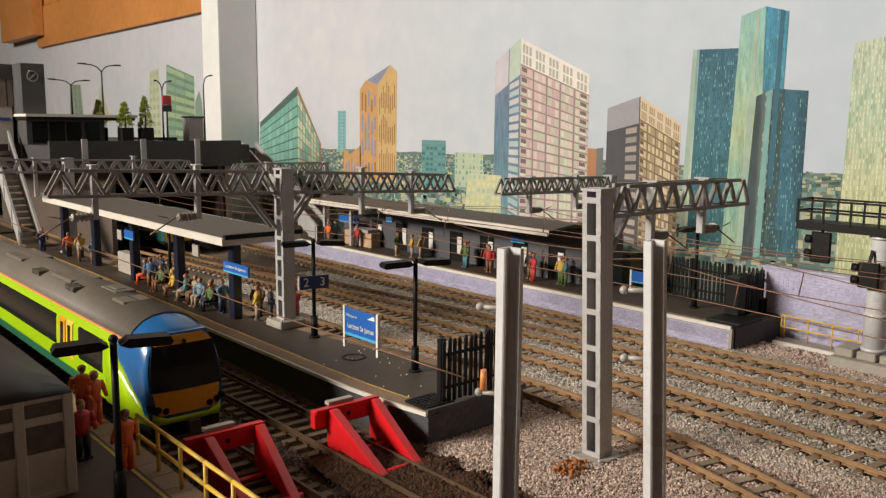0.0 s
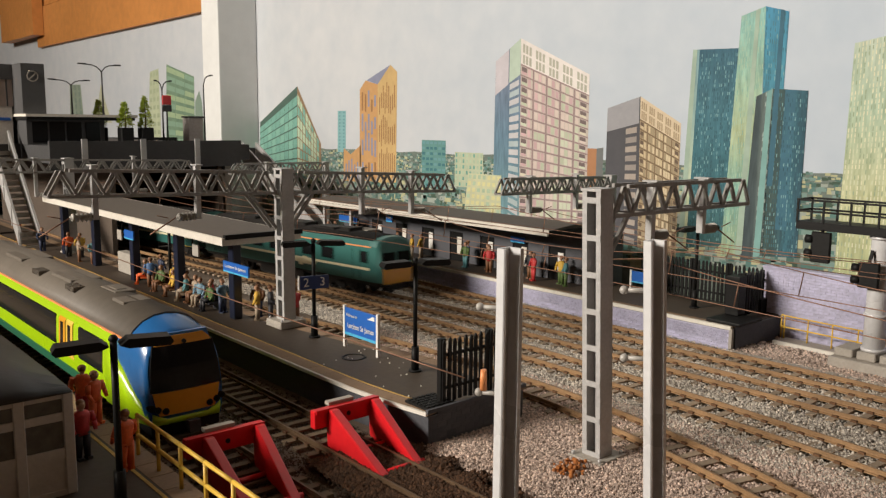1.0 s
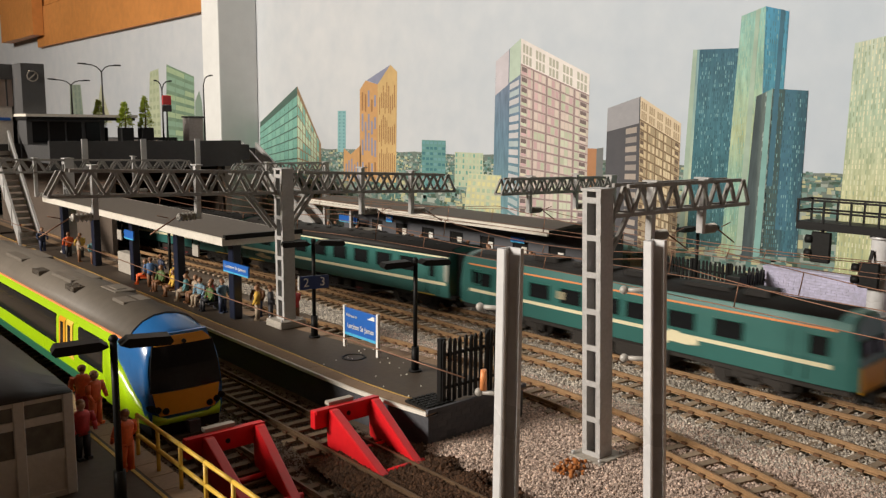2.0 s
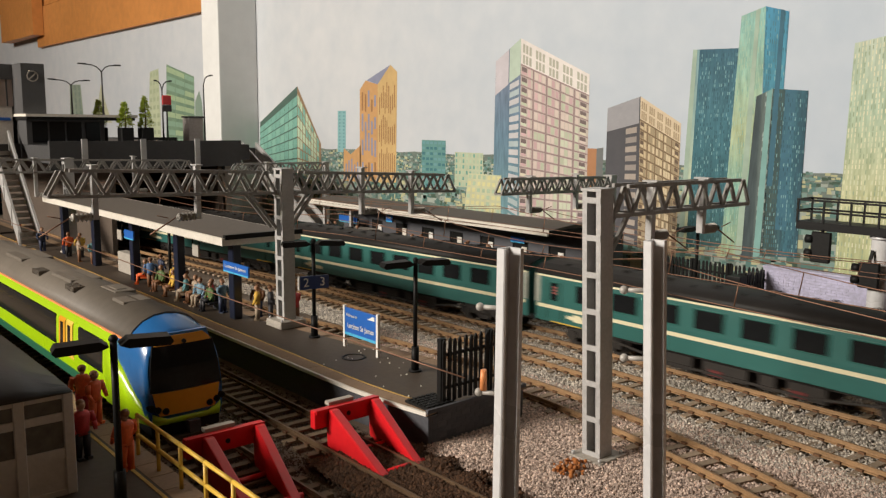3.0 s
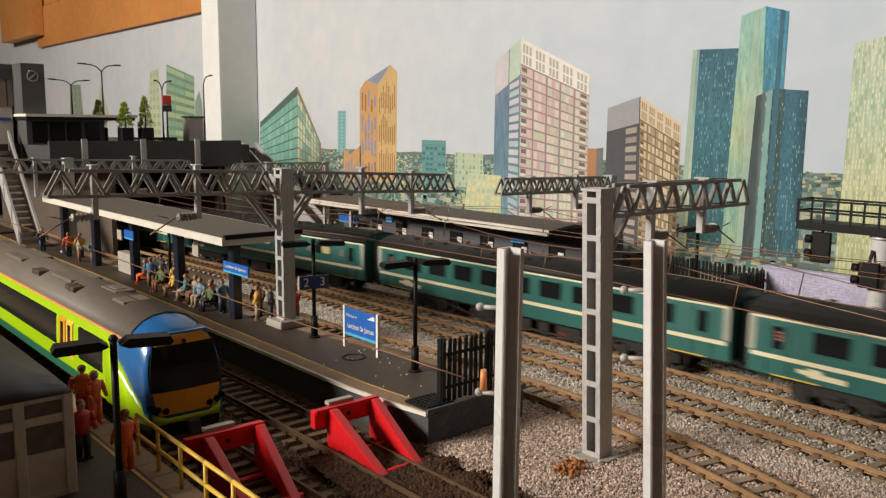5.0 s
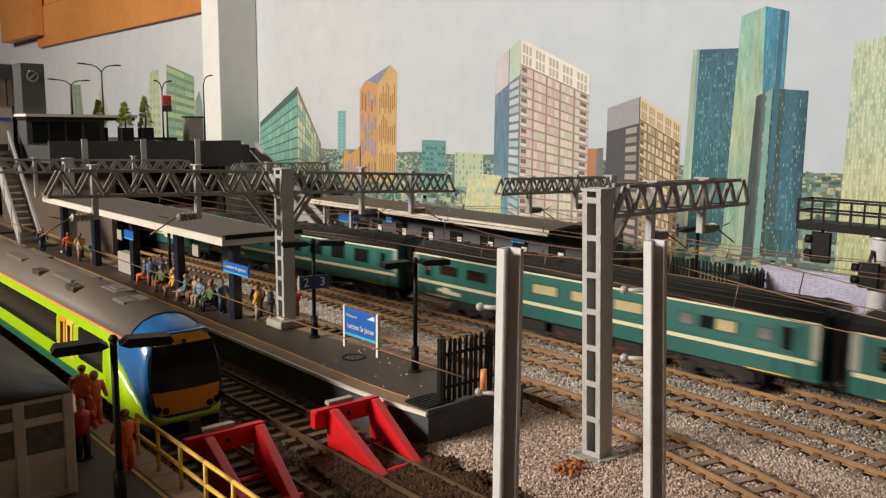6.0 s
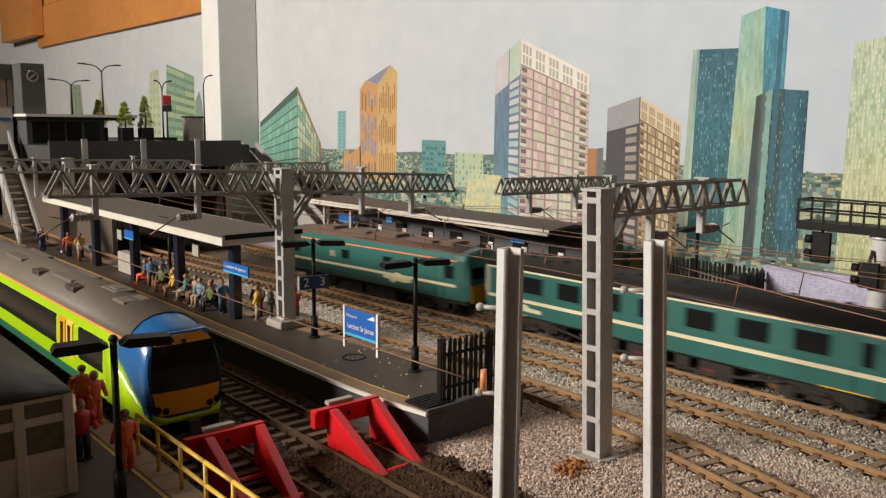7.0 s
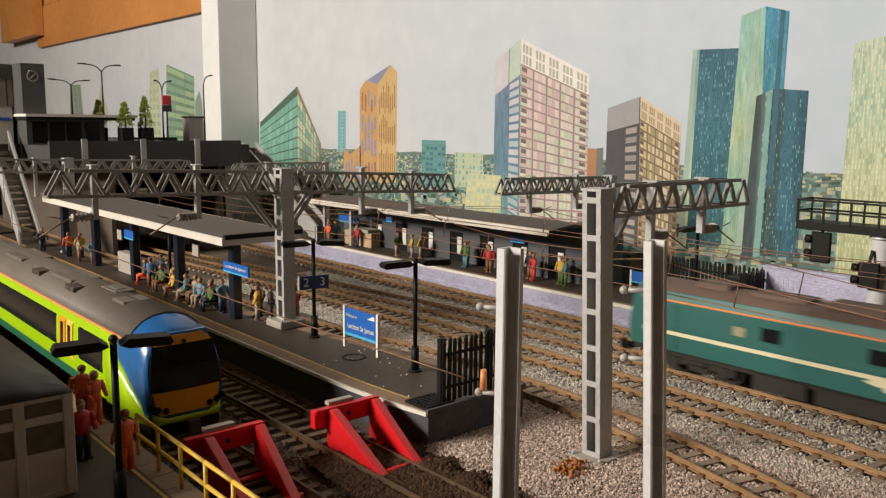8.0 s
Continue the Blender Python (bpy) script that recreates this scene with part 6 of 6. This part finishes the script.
# green glass wedge
q1 = [(-1021, 132), (-924, 177), (-927, 74), (-1024, 69)]
facade("glass_wedge", q1, T_DARK, [T_GLASS, T_GLASS, print_mat("glass_b", (0.22, 0.44, 0.36))], 9, 7, 0.94, 0.86, 1.0, v0=0.10, seed=1)
q2 = [(-924, 177), (-871, 107), (-871, 76), (-927, 74)]
facade("glass_wedge_side", q2, T_BROWN, [T_GLASS2, T_GLASS2, T_GLASS], 8, 7, 0.8, 0.86, 1.0, v0=0.08, u1=0.93, seed=2)
facade("slim_tower", [(-834, 146), (-817, 146), (-818, 98), (-835, 98)], print_mat("slim_teal", (0.22, 0.42, 0.44)), [T_MID], 2, 12, 0.4, 0.5, 1.0, seed=3)
facade("dark_block", [(-678, 115), (-640, 115), (-640, 66), (-678, 66)], print_mat("block_teal", (0.12, 0.27, 0.26)), [T_MID, T_TEAL], 6, 9, 0.7, 0.5, 1.0, seed=13)
facade("pale_block", [(-626, 104), (-585, 104), (-585, 70), (-626, 70)], print_mat("block_pale", (0.45, 0.50, 0.36)), [T_GLASS, T_GLASS2], 8, 6, 0.5, 0.6, 1.1, seed=14)
facade("pale_hall", [(-606, 84), (-560, 84), (-560, 40), (-612, 40)], print_mat("hall_pale", (0.52, 0.54, 0.36)), [T_GLASS2, print_mat("hall_y", (0.62, 0.6, 0.32))], 7, 7, 0.6, 0.6, 1.3, seed=15)
# orange tower
flat("orange_tower", [([(-790, 67), (-755, 67), (-755, 174), (-778, 179), (-789, 169)], 0), ([(-755, 67), (-722, 68), (-720, 186), (-732, 194), (-755, 174)], 1), ([(-776, 179), (-755, 174), (-732, 194)], 2), ([(-823, 65), (-788, 65), (-788, 107), (-808, 96), (-822, 103)], 0)], [T_OR, T_OR2, T_SLOT], 1.2, "ochre printed tower with a notched top")
bb = B()
rg = random.Random(9)
for x0, x1, z0, z1, cols, rows, wide in ((-787, -757, 70, 168, 5, 4, 3.2), (-753, -723, 70, 176, 9, 3, 1.5), (-820, -791, 66, 92, 5, 1, 2.6)):
    for c in range(cols):
        for r in range(rows):
            pitch, tall = (x1 - x0) / cols, (z1 - z0) / rows
            x = x0 + pitch * (c + 0.25)
            za = z0 + tall * r + rg.uniform(0, 0.3) * tall
            zb = min(z1, za + tall * rg.uniform(0.45, 0.85))
            f = bb.faces.new([bb.verts.new((px, BY - 0.21 - 0.0004 * (c + r), pz)) for px, pz in ((x, za), (x + wide, za), (x + wide, zb), (x, zb))])
            f.material_index = rg.choice((0, 0, 1)) if wide > 2 else 1
pw = part("printed_slots", bb, [T_SLOT, T_SLOT2], BACK)
pw["kind"] = "stuff"
# pale pink tower
PK = print_mat("pink_frame", (0.50, 0.40, 0.38), 0.1, 30, (0.54, 0.52, 0.44))
q = [(-538, 208), (-458, 173), (-457, 44), (-536, 38)]
residential("pink_tower", q, 0.135, 16, 5, PK, print_mat("pk_dark", (0.17, 0.13, 0.13)), print_mat("pk_frame", (0.30, 0.22, 0.22)),
            [print_mat("pk_a", (0.60, 0.42, 0.43)), print_mat("pk_b", (0.52, 0.36, 0.37)), print_mat("pk_c", (0.62, 0.53, 0.48)), print_mat("pk_d", (0.46, 0.50, 0.38)), print_mat("pk_e", (0.56, 0.60, 0.47)), print_mat("pk_f", (0.62, 0.58, 0.46))],
            print_mat("crown_white", (0.72, 0.68, 0.65)), print_mat("crown_grey", (0.40, 0.40, 0.33)), 1.2, 21)
facade("pink_tower_side", [(-570, 189), (-538, 208), (-536, 38), (-571, 52)], grad_mat("side_blue", 2, 40, 200, ((0.16, 0.30, 0.33), (0.13, 0.22, 0.30), (0.17, 0.19, 0.27))), [print_mat("side_pane", (0.52, 0.52, 0.54)), print_mat("side_pane2", (0.40, 0.48, 0.50))], 1, 17, 0.75, 0.66, 1.2, u0=0.52, u1=1.0, v0=0.2, seed=22)
flat("side_crown", [([(-570, 189), (-553, 199), (-553, 168), (-570, 158)], 0), ([(-552, 199.6), (-538, 208), (-538, 176), (-552, 169)], 1)], [print_mat("sc_a", (0.55, 0.52, 0.56)), print_mat("sc_b", (0.46, 0.56, 0.47))], 1.5)
flat("small_orange_block", [([(-459, 112), (-448, 112), (-448, 78), (-459, 78)], 0), ([(-448, 112), (-441, 113), (-441, 78), (-448, 78)], 1)], [print_mat("sm_or", (0.40, 0.20, 0.10)), print_mat("sm_gr", (0.16, 0.17, 0.17))], 1.0)
# brown tower
q = [(-406, 154), (-368, 133), (-367, 30), (-403, 34)]
residential("brown_tower", q, 0.15, 14, 5, print_mat("br_frame", (0.40, 0.31, 0.20), 0.15, 20), print_mat("br_a", (0.14, 0.10, 0.07)), print_mat("br_line", (0.19, 0.135, 0.08)),
            [print_mat("br_b", (0.58, 0.48, 0.31)), print_mat("br_c", (0.34, 0.28, 0.18)), print_mat("br_d", (0.62, 0.53, 0.36)), print_mat("br_e", (0.26, 0.21, 0.14))], print_mat("br_top", (0.62, 0.52, 0.37)), print_mat("br_topw", (0.36, 0.28, 0.18)), 1.2, 31)
facade("brown_tower_side", [(-438, 145), (-406, 154), (-403, 34), (-438, 40)], print_mat("br_side", (0.085, 0.085, 0.095)), [print_mat("br_sidew", (0.38, 0.33, 0.29)), print_mat("br_sidew2", (0.30, 0.27, 0.25))], 1, 13, 0.72, 0.62, 1.2, u0=0.52, u1=0.97, v0=0.18, seed=33)
flat("brown_side_crown", [([(-438, 145), (-407, 153.6), (-406.5, 133), (-438, 126)], 0)], [print_mat("br_sct", (0.32, 0.32, 0.34))], 1.5)
# teal towers
SP = [print_mat("sp_a", (0.075, 0.20, 0.24)), print_mat("sp_b", (0.20, 0.38, 0.40)), print_mat("sp_c", (0.035, 0.10, 0.13)), print_mat("sp_d", (0.055, 0.16, 0.20)), print_mat("sp_e", (0.03, 0.085, 0.11))]
facade("teal_tower", [(-359, 187), (-324, 186), (-325, 45), (-363, 38)], grad_mat("tt_wall", 2, 40, 187, ((0.05, 0.13, 0.13), (0.045, 0.14, 0.17), (0.06, 0.17, 0.22), (0.045, 0.12, 0.17))), SP, 22, 46, 0.42, 0.72, 1.0, u0=0.16, v0=0.02, seed=41, fill=0.7)
flat("teal_edge", [([(-359, 187), (-355, 187), (-358.5, 38), (-363, 38)], 0)], [grad_mat("tt_edge", 2, 40, 187, ((0.58, 0.60, 0.36), (0.50, 0.58, 0.42), (0.30, 0.46, 0.44), (0.20, 0.34, 0.38)))], 1.3)
facade("tall_tower_face", [(-323, 208), (-305, 213), (-302, 43), (-329, 36)], grad_mat("ht_a", 2, 40, 212, ((0.34, 0.44, 0.28), (0.20, 0.42, 0.36), (0.44, 0.52, 0.32), (0.30, 0.50, 0.40), (0.24, 0.44, 0.40))), [T_GLASS2, print_mat("ht_d", (0.20, 0.40, 0.36)), print_mat("ht_c", (0.36, 0.52, 0.42))], 16, 40, 0.3, 0.8, 1.6, seed=42, fill=0.75)
facade("tall_tower_side", [(-305, 213), (-288, 208), (-289, 90), (-302, 88)], grad_mat("ht_b", 2, 90, 212, ((0.07, 0.20, 0.26), (0.05, 0.18, 0.26), (0.07, 0.26, 0.36), (0.06, 0.24, 0.38))), [SP[0], SP[1], SP[3]], 10, 30, 0.35, 0.7, 1.6, seed=43, fill=0.6)
facade("dark_tower_face", [(-308, 152), (-296, 157), (-296, 40), (-313, 34)], grad_mat("dt_a", 0, -313, -296, ((0.05, 0.07, 0.08), (0.06, 0.085, 0.09), (0.30, 0.38, 0.34))), [print_mat("dt_w", (0.30, 0.38, 0.36)), print_mat("dt_w2", (0.12, 0.16, 0.16))], 4, 34, 0.6, 0.8, 2.2, u0=0.55, seed=44, fill=0.9)
facade("dark_tower_side", [(-296, 157), (-271, 155), (-271, 42), (-298, 40)], grad_mat("dt_b", 0, -298, -271, ((0.06, 0.10, 0.09), (0.05, 0.09, 0.09), (0.045, 0.14, 0.19), (0.03, 0.08, 0.11))), SP, 18, 36, 0.4, 0.72, 2.2, v0=0.02, seed=45, fill=0.65)
facade("pale_tower", [(-243, 184), (-150, 200), (-145, 25), (-245, 30)], grad_mat("pt_w", 2, 30, 195, ((0.40, 0.44, 0.24), (0.52, 0.54, 0.32), (0.42, 0.54, 0.40), (0.48, 0.56, 0.46))), [print_mat("pt_a", (0.70, 0.70, 0.50)), print_mat("pt_b", (0.32, 0.40, 0.27)), print_mat("pt_c", (0.60, 0.64, 0.46))], 44, 46, 0.34, 0.8, 1.2, seed=46, fill=0.8)
# pale reflections printed down the tower edges
P_EDGE, P_EDGE2, P_BLUE = print_mat("edge_pale", (0.34, 0.45, 0.37), 0.25, 30), print_mat("edge_teal", (0.20, 0.38, 0.36), 0.25, 30), print_mat("edge_blue", (0.05, 0.14, 0.20), 0.25, 30)
flat("tower_edge", [([(-360.6, 187), (-357, 187), (-361, 38), (-365.5, 38)], 0)], [P_EDGE], 2.4)
flat("tower_edge", [([(-312, 211), (-309, 212), (-312, 40), (-317, 38)], 0)], [P_EDGE], 2.4)
flat("tower_edge", [([(-300, 155), (-296.4, 157), (-298, 40), (-303, 38)], 0)], [P_EDGE2], 3.2)
flat("tower_edge", [([(-287, 156), (-279, 155.6), (-280, 60), (-288, 60)], 0)], [P_BLUE], 2.3)
flat("tower_edge", [([(-294, 210), (-291, 209), (-292, 90), (-296, 90)], 0)], [P_BLUE], 2.4)
# towers on the sheet behind the bridge
facade("curved_tower", [(-1323, 223), (-1222, 200), (-1226, 95), (-1335, 95)], print_mat("ct", (0.16, 0.25, 0.17), 0.25, 20), [print_mat("ct_a", (0.32, 0.42, 0.26)), print_mat("ct_b", (0.22, 0.34, 0.25))], 3, 9, 0.96, 0.6, 1.0, seed=51)
facade("slim_pale_tower", [(-1392, 214), (-1356, 218), (-1354, 95), (-1411, 95)], print_mat("spt", (0.45, 0.50, 0.34), 0.15, 20), [print_mat("spt_a", (0.36, 0.42, 0.28))], 3, 9, 0.6, 0.5, 1.0, seed=52)
facade("distant_tower", [(-1812, 206), (-1745, 204), (-1735, 130), (-1820, 130)], print_mat("dst", (0.28, 0.34, 0.27), 0.2, 20), [print_mat("dst_a", (0.20, 0.26, 0.22))], 3, 6, 0.4, 0.8, 1.0, seed=53)
flat("distant_spire", [([(-1668, 130), (-1580, 130), (-1610, 169), (-1630, 201)], 0), ([(-1226, 95), (-1190, 95), (-1198, 162), (-1206, 179), (-1221, 163)], 1)], [print_mat("spire", (0.46, 0.47, 0.33)), print_mat("spire2", (0.22, 0.30, 0.24))], 1.0)
# ---- loose ballast stones ----
def stones(name, label, count, x0, x1, y0, y1, size, keep, material, seed, power=1.0, lift=0.0):
    rng = np.random.default_rng(seed)
    u = rng.random(count) ** power
    x = x1 - (x1 - x0) * u
    y = rng.uniform(y0, y1, count)
    ok = keep(x, y)
    x, y = x[ok], y[ok]
    n = len(x)
    base = np.array([[1, 0, -0.3], [-1, 0, -0.3], [0, 1, -0.3], [0, -1, -0.3], [0, 0, 0.8]])
    tri = np.array([[0, 2, 4], [2, 1, 4], [1, 3, 4], [3, 0, 4]])
    r = size * rng.uniform(0.55, 1.25, (n, 1, 1))
    v = base[None] * rng.uniform(0.6, 1.3, (n, 5, 1)) * r
    a = rng.uniform(0, 6.283, n)
    ca, sa = np.cos(a)[:, None], np.sin(a)[:, None]
    tilt = rng.uniform(-0.8, 0.8, (n, 1))
    vx, vy, vz = v[..., 0] * ca - v[..., 1] * sa, v[..., 0] * sa + v[..., 1] * ca, v[..., 2] + v[..., 0] * tilt
    z = np.where((x < -220) & (y > 315) & (y < 405), -0.000014 * (x + 220) ** 2, 0) + 0.35 + lift + rng.uniform(0, 1.3, n) + 0.5 * np.sin(x * 0.05) * np.sin(y * 0.07)
    pts = np.stack([vx + x[:, None], vy + y[:, None], vz + z[:, None]], -1).reshape(-1, 3) * MM
    faces = (tri[None] + 5 * np.arange(n)[:, None, None]).reshape(-1, 3)
    me = bpy.data.meshes.new(name)
    me.vertices.add(len(pts))
    me.vertices.foreach_set("co", pts.ravel())
    me.loops.add(faces.size)
    me.loops.foreach_set("vertex_index", faces.ravel().astype(np.int32))
    me.polygons.add(len(faces))
    me.polygons.foreach_set("loop_start", np.arange(0, faces.size, 3, dtype=np.int32))
    me.update(calc_edges=True)
    me.materials.append(material)
    ob = new(name, me)
    return tagged(ob, label, "gravel", kind="stuff")


VT4, VT3 = np.vectorize(y_t4), np.vectorize(y_t3)


def clear_of_rails(x, y):
    ok = np.ones(len(x), bool)
    for yc in (VT4(x), VT3(x), np.vectorize(y_t2)(x), 415.5, 179.0, 137.0):
        d = np.abs(np.abs(y - yc) - 8.6)
        ok &= ~((d < 1.5))
        # between the sleepers the stones lie lower and thinner
        ok &= ~((np.abs(y - yc) < 15.5) & (np.mod(x, 8.6) < 3.6) & (np.mod(x * 7.13 + y * 3.7, 1.0) < 0.3))
    ok &= ~((x < -249) & (y > 198) & (y < 262))
    ok &= (y < 437) | (x > -249)
    return ok


M_GREYSTONE = mat("grey_ballast_stone", (0.56, 0.51, 0.445), 0.9, vary=0.2, size=2, island=True, rand=0.6)
stones("ballast", "pale brown loose ballast stones in the foreground", 220000, -420, 20, 203, 312, 0.56, clear_of_rails, M_BALLAST, 1)
stones("ballast", "pale grey ballast stones between the main tracks", 200000, -640, 20, 296, 440, 0.62, clear_of_rails, M_GREYSTONE, 2, 1.2, lift=0.1)
stones("ballast", "brown gravel by the retaining wall", 22000, -250, 0, 436, 492, 0.8, lambda x, y: (y < 471) | (y > 488), M_BALLAST, 3)
stones("ballast", "dark brown gravel between the siding tracks", 30000, -520, -60, 106, 205, 0.55, clear_of_rails, mat("dark_ballast_stone", (0.06, 0.034, 0.018), 0.9, vary=0.2, size=2, island=True, rand=0.5), 4)
stones("ballast", "brown earth and gravel over the siding's end", 26000, -262, -150, 158, 206, 0.8, lambda x, y: (np.abs(np.abs(y - 179.0) - 8.6) > 0.9) & (y < 198 + 4 * np.sin(x * 0.35) + 3 * np.sin(x * 2.1)), mat("earth_stone", (0.075, 0.036, 0.017), 0.95, vary=0.2, size=2, island=True, rand=0.5), 6, lift=1.9)
tf = thing("dry_moss_tuft", "small rust-orange moss tuft in the ballast", "plant", -196, 234, 0.5)
bb = B()
rg = random.Random(4)
for i in range(90):
    a, r = rg.uniform(0, 6.28), rg.uniform(0, 7)
    c = Vector((r * math.cos(a), r * math.sin(a) * 1.4, rg.uniform(0, 2.2)))
    ball(bb, c, rg.uniform(0.5, 1.1), seg=5)
part("clump", bb, mat("rust_moss", (0.34, 0.12, 0.03), 0.9, vary=0.3, size=1), tf)

# crumbs on the platform and a few brighter chips
rg = random.Random(12)
bb = B()
for i in range(22):
    cx, cy = rg.uniform(-345, -262), rg.uniform(212, 250)
    ball(bb, (cx, cy, PZ + 0.25), rg.uniform(0.25, 0.55), seg=5)
cr = part("platform_crumbs", bb, mat("chip_white", (0.6, 0.57, 0.5), 0.8))
tagged(cr, "scattered pale crumbs on the platform asphalt", "gravel", kind="stuff")

motions()
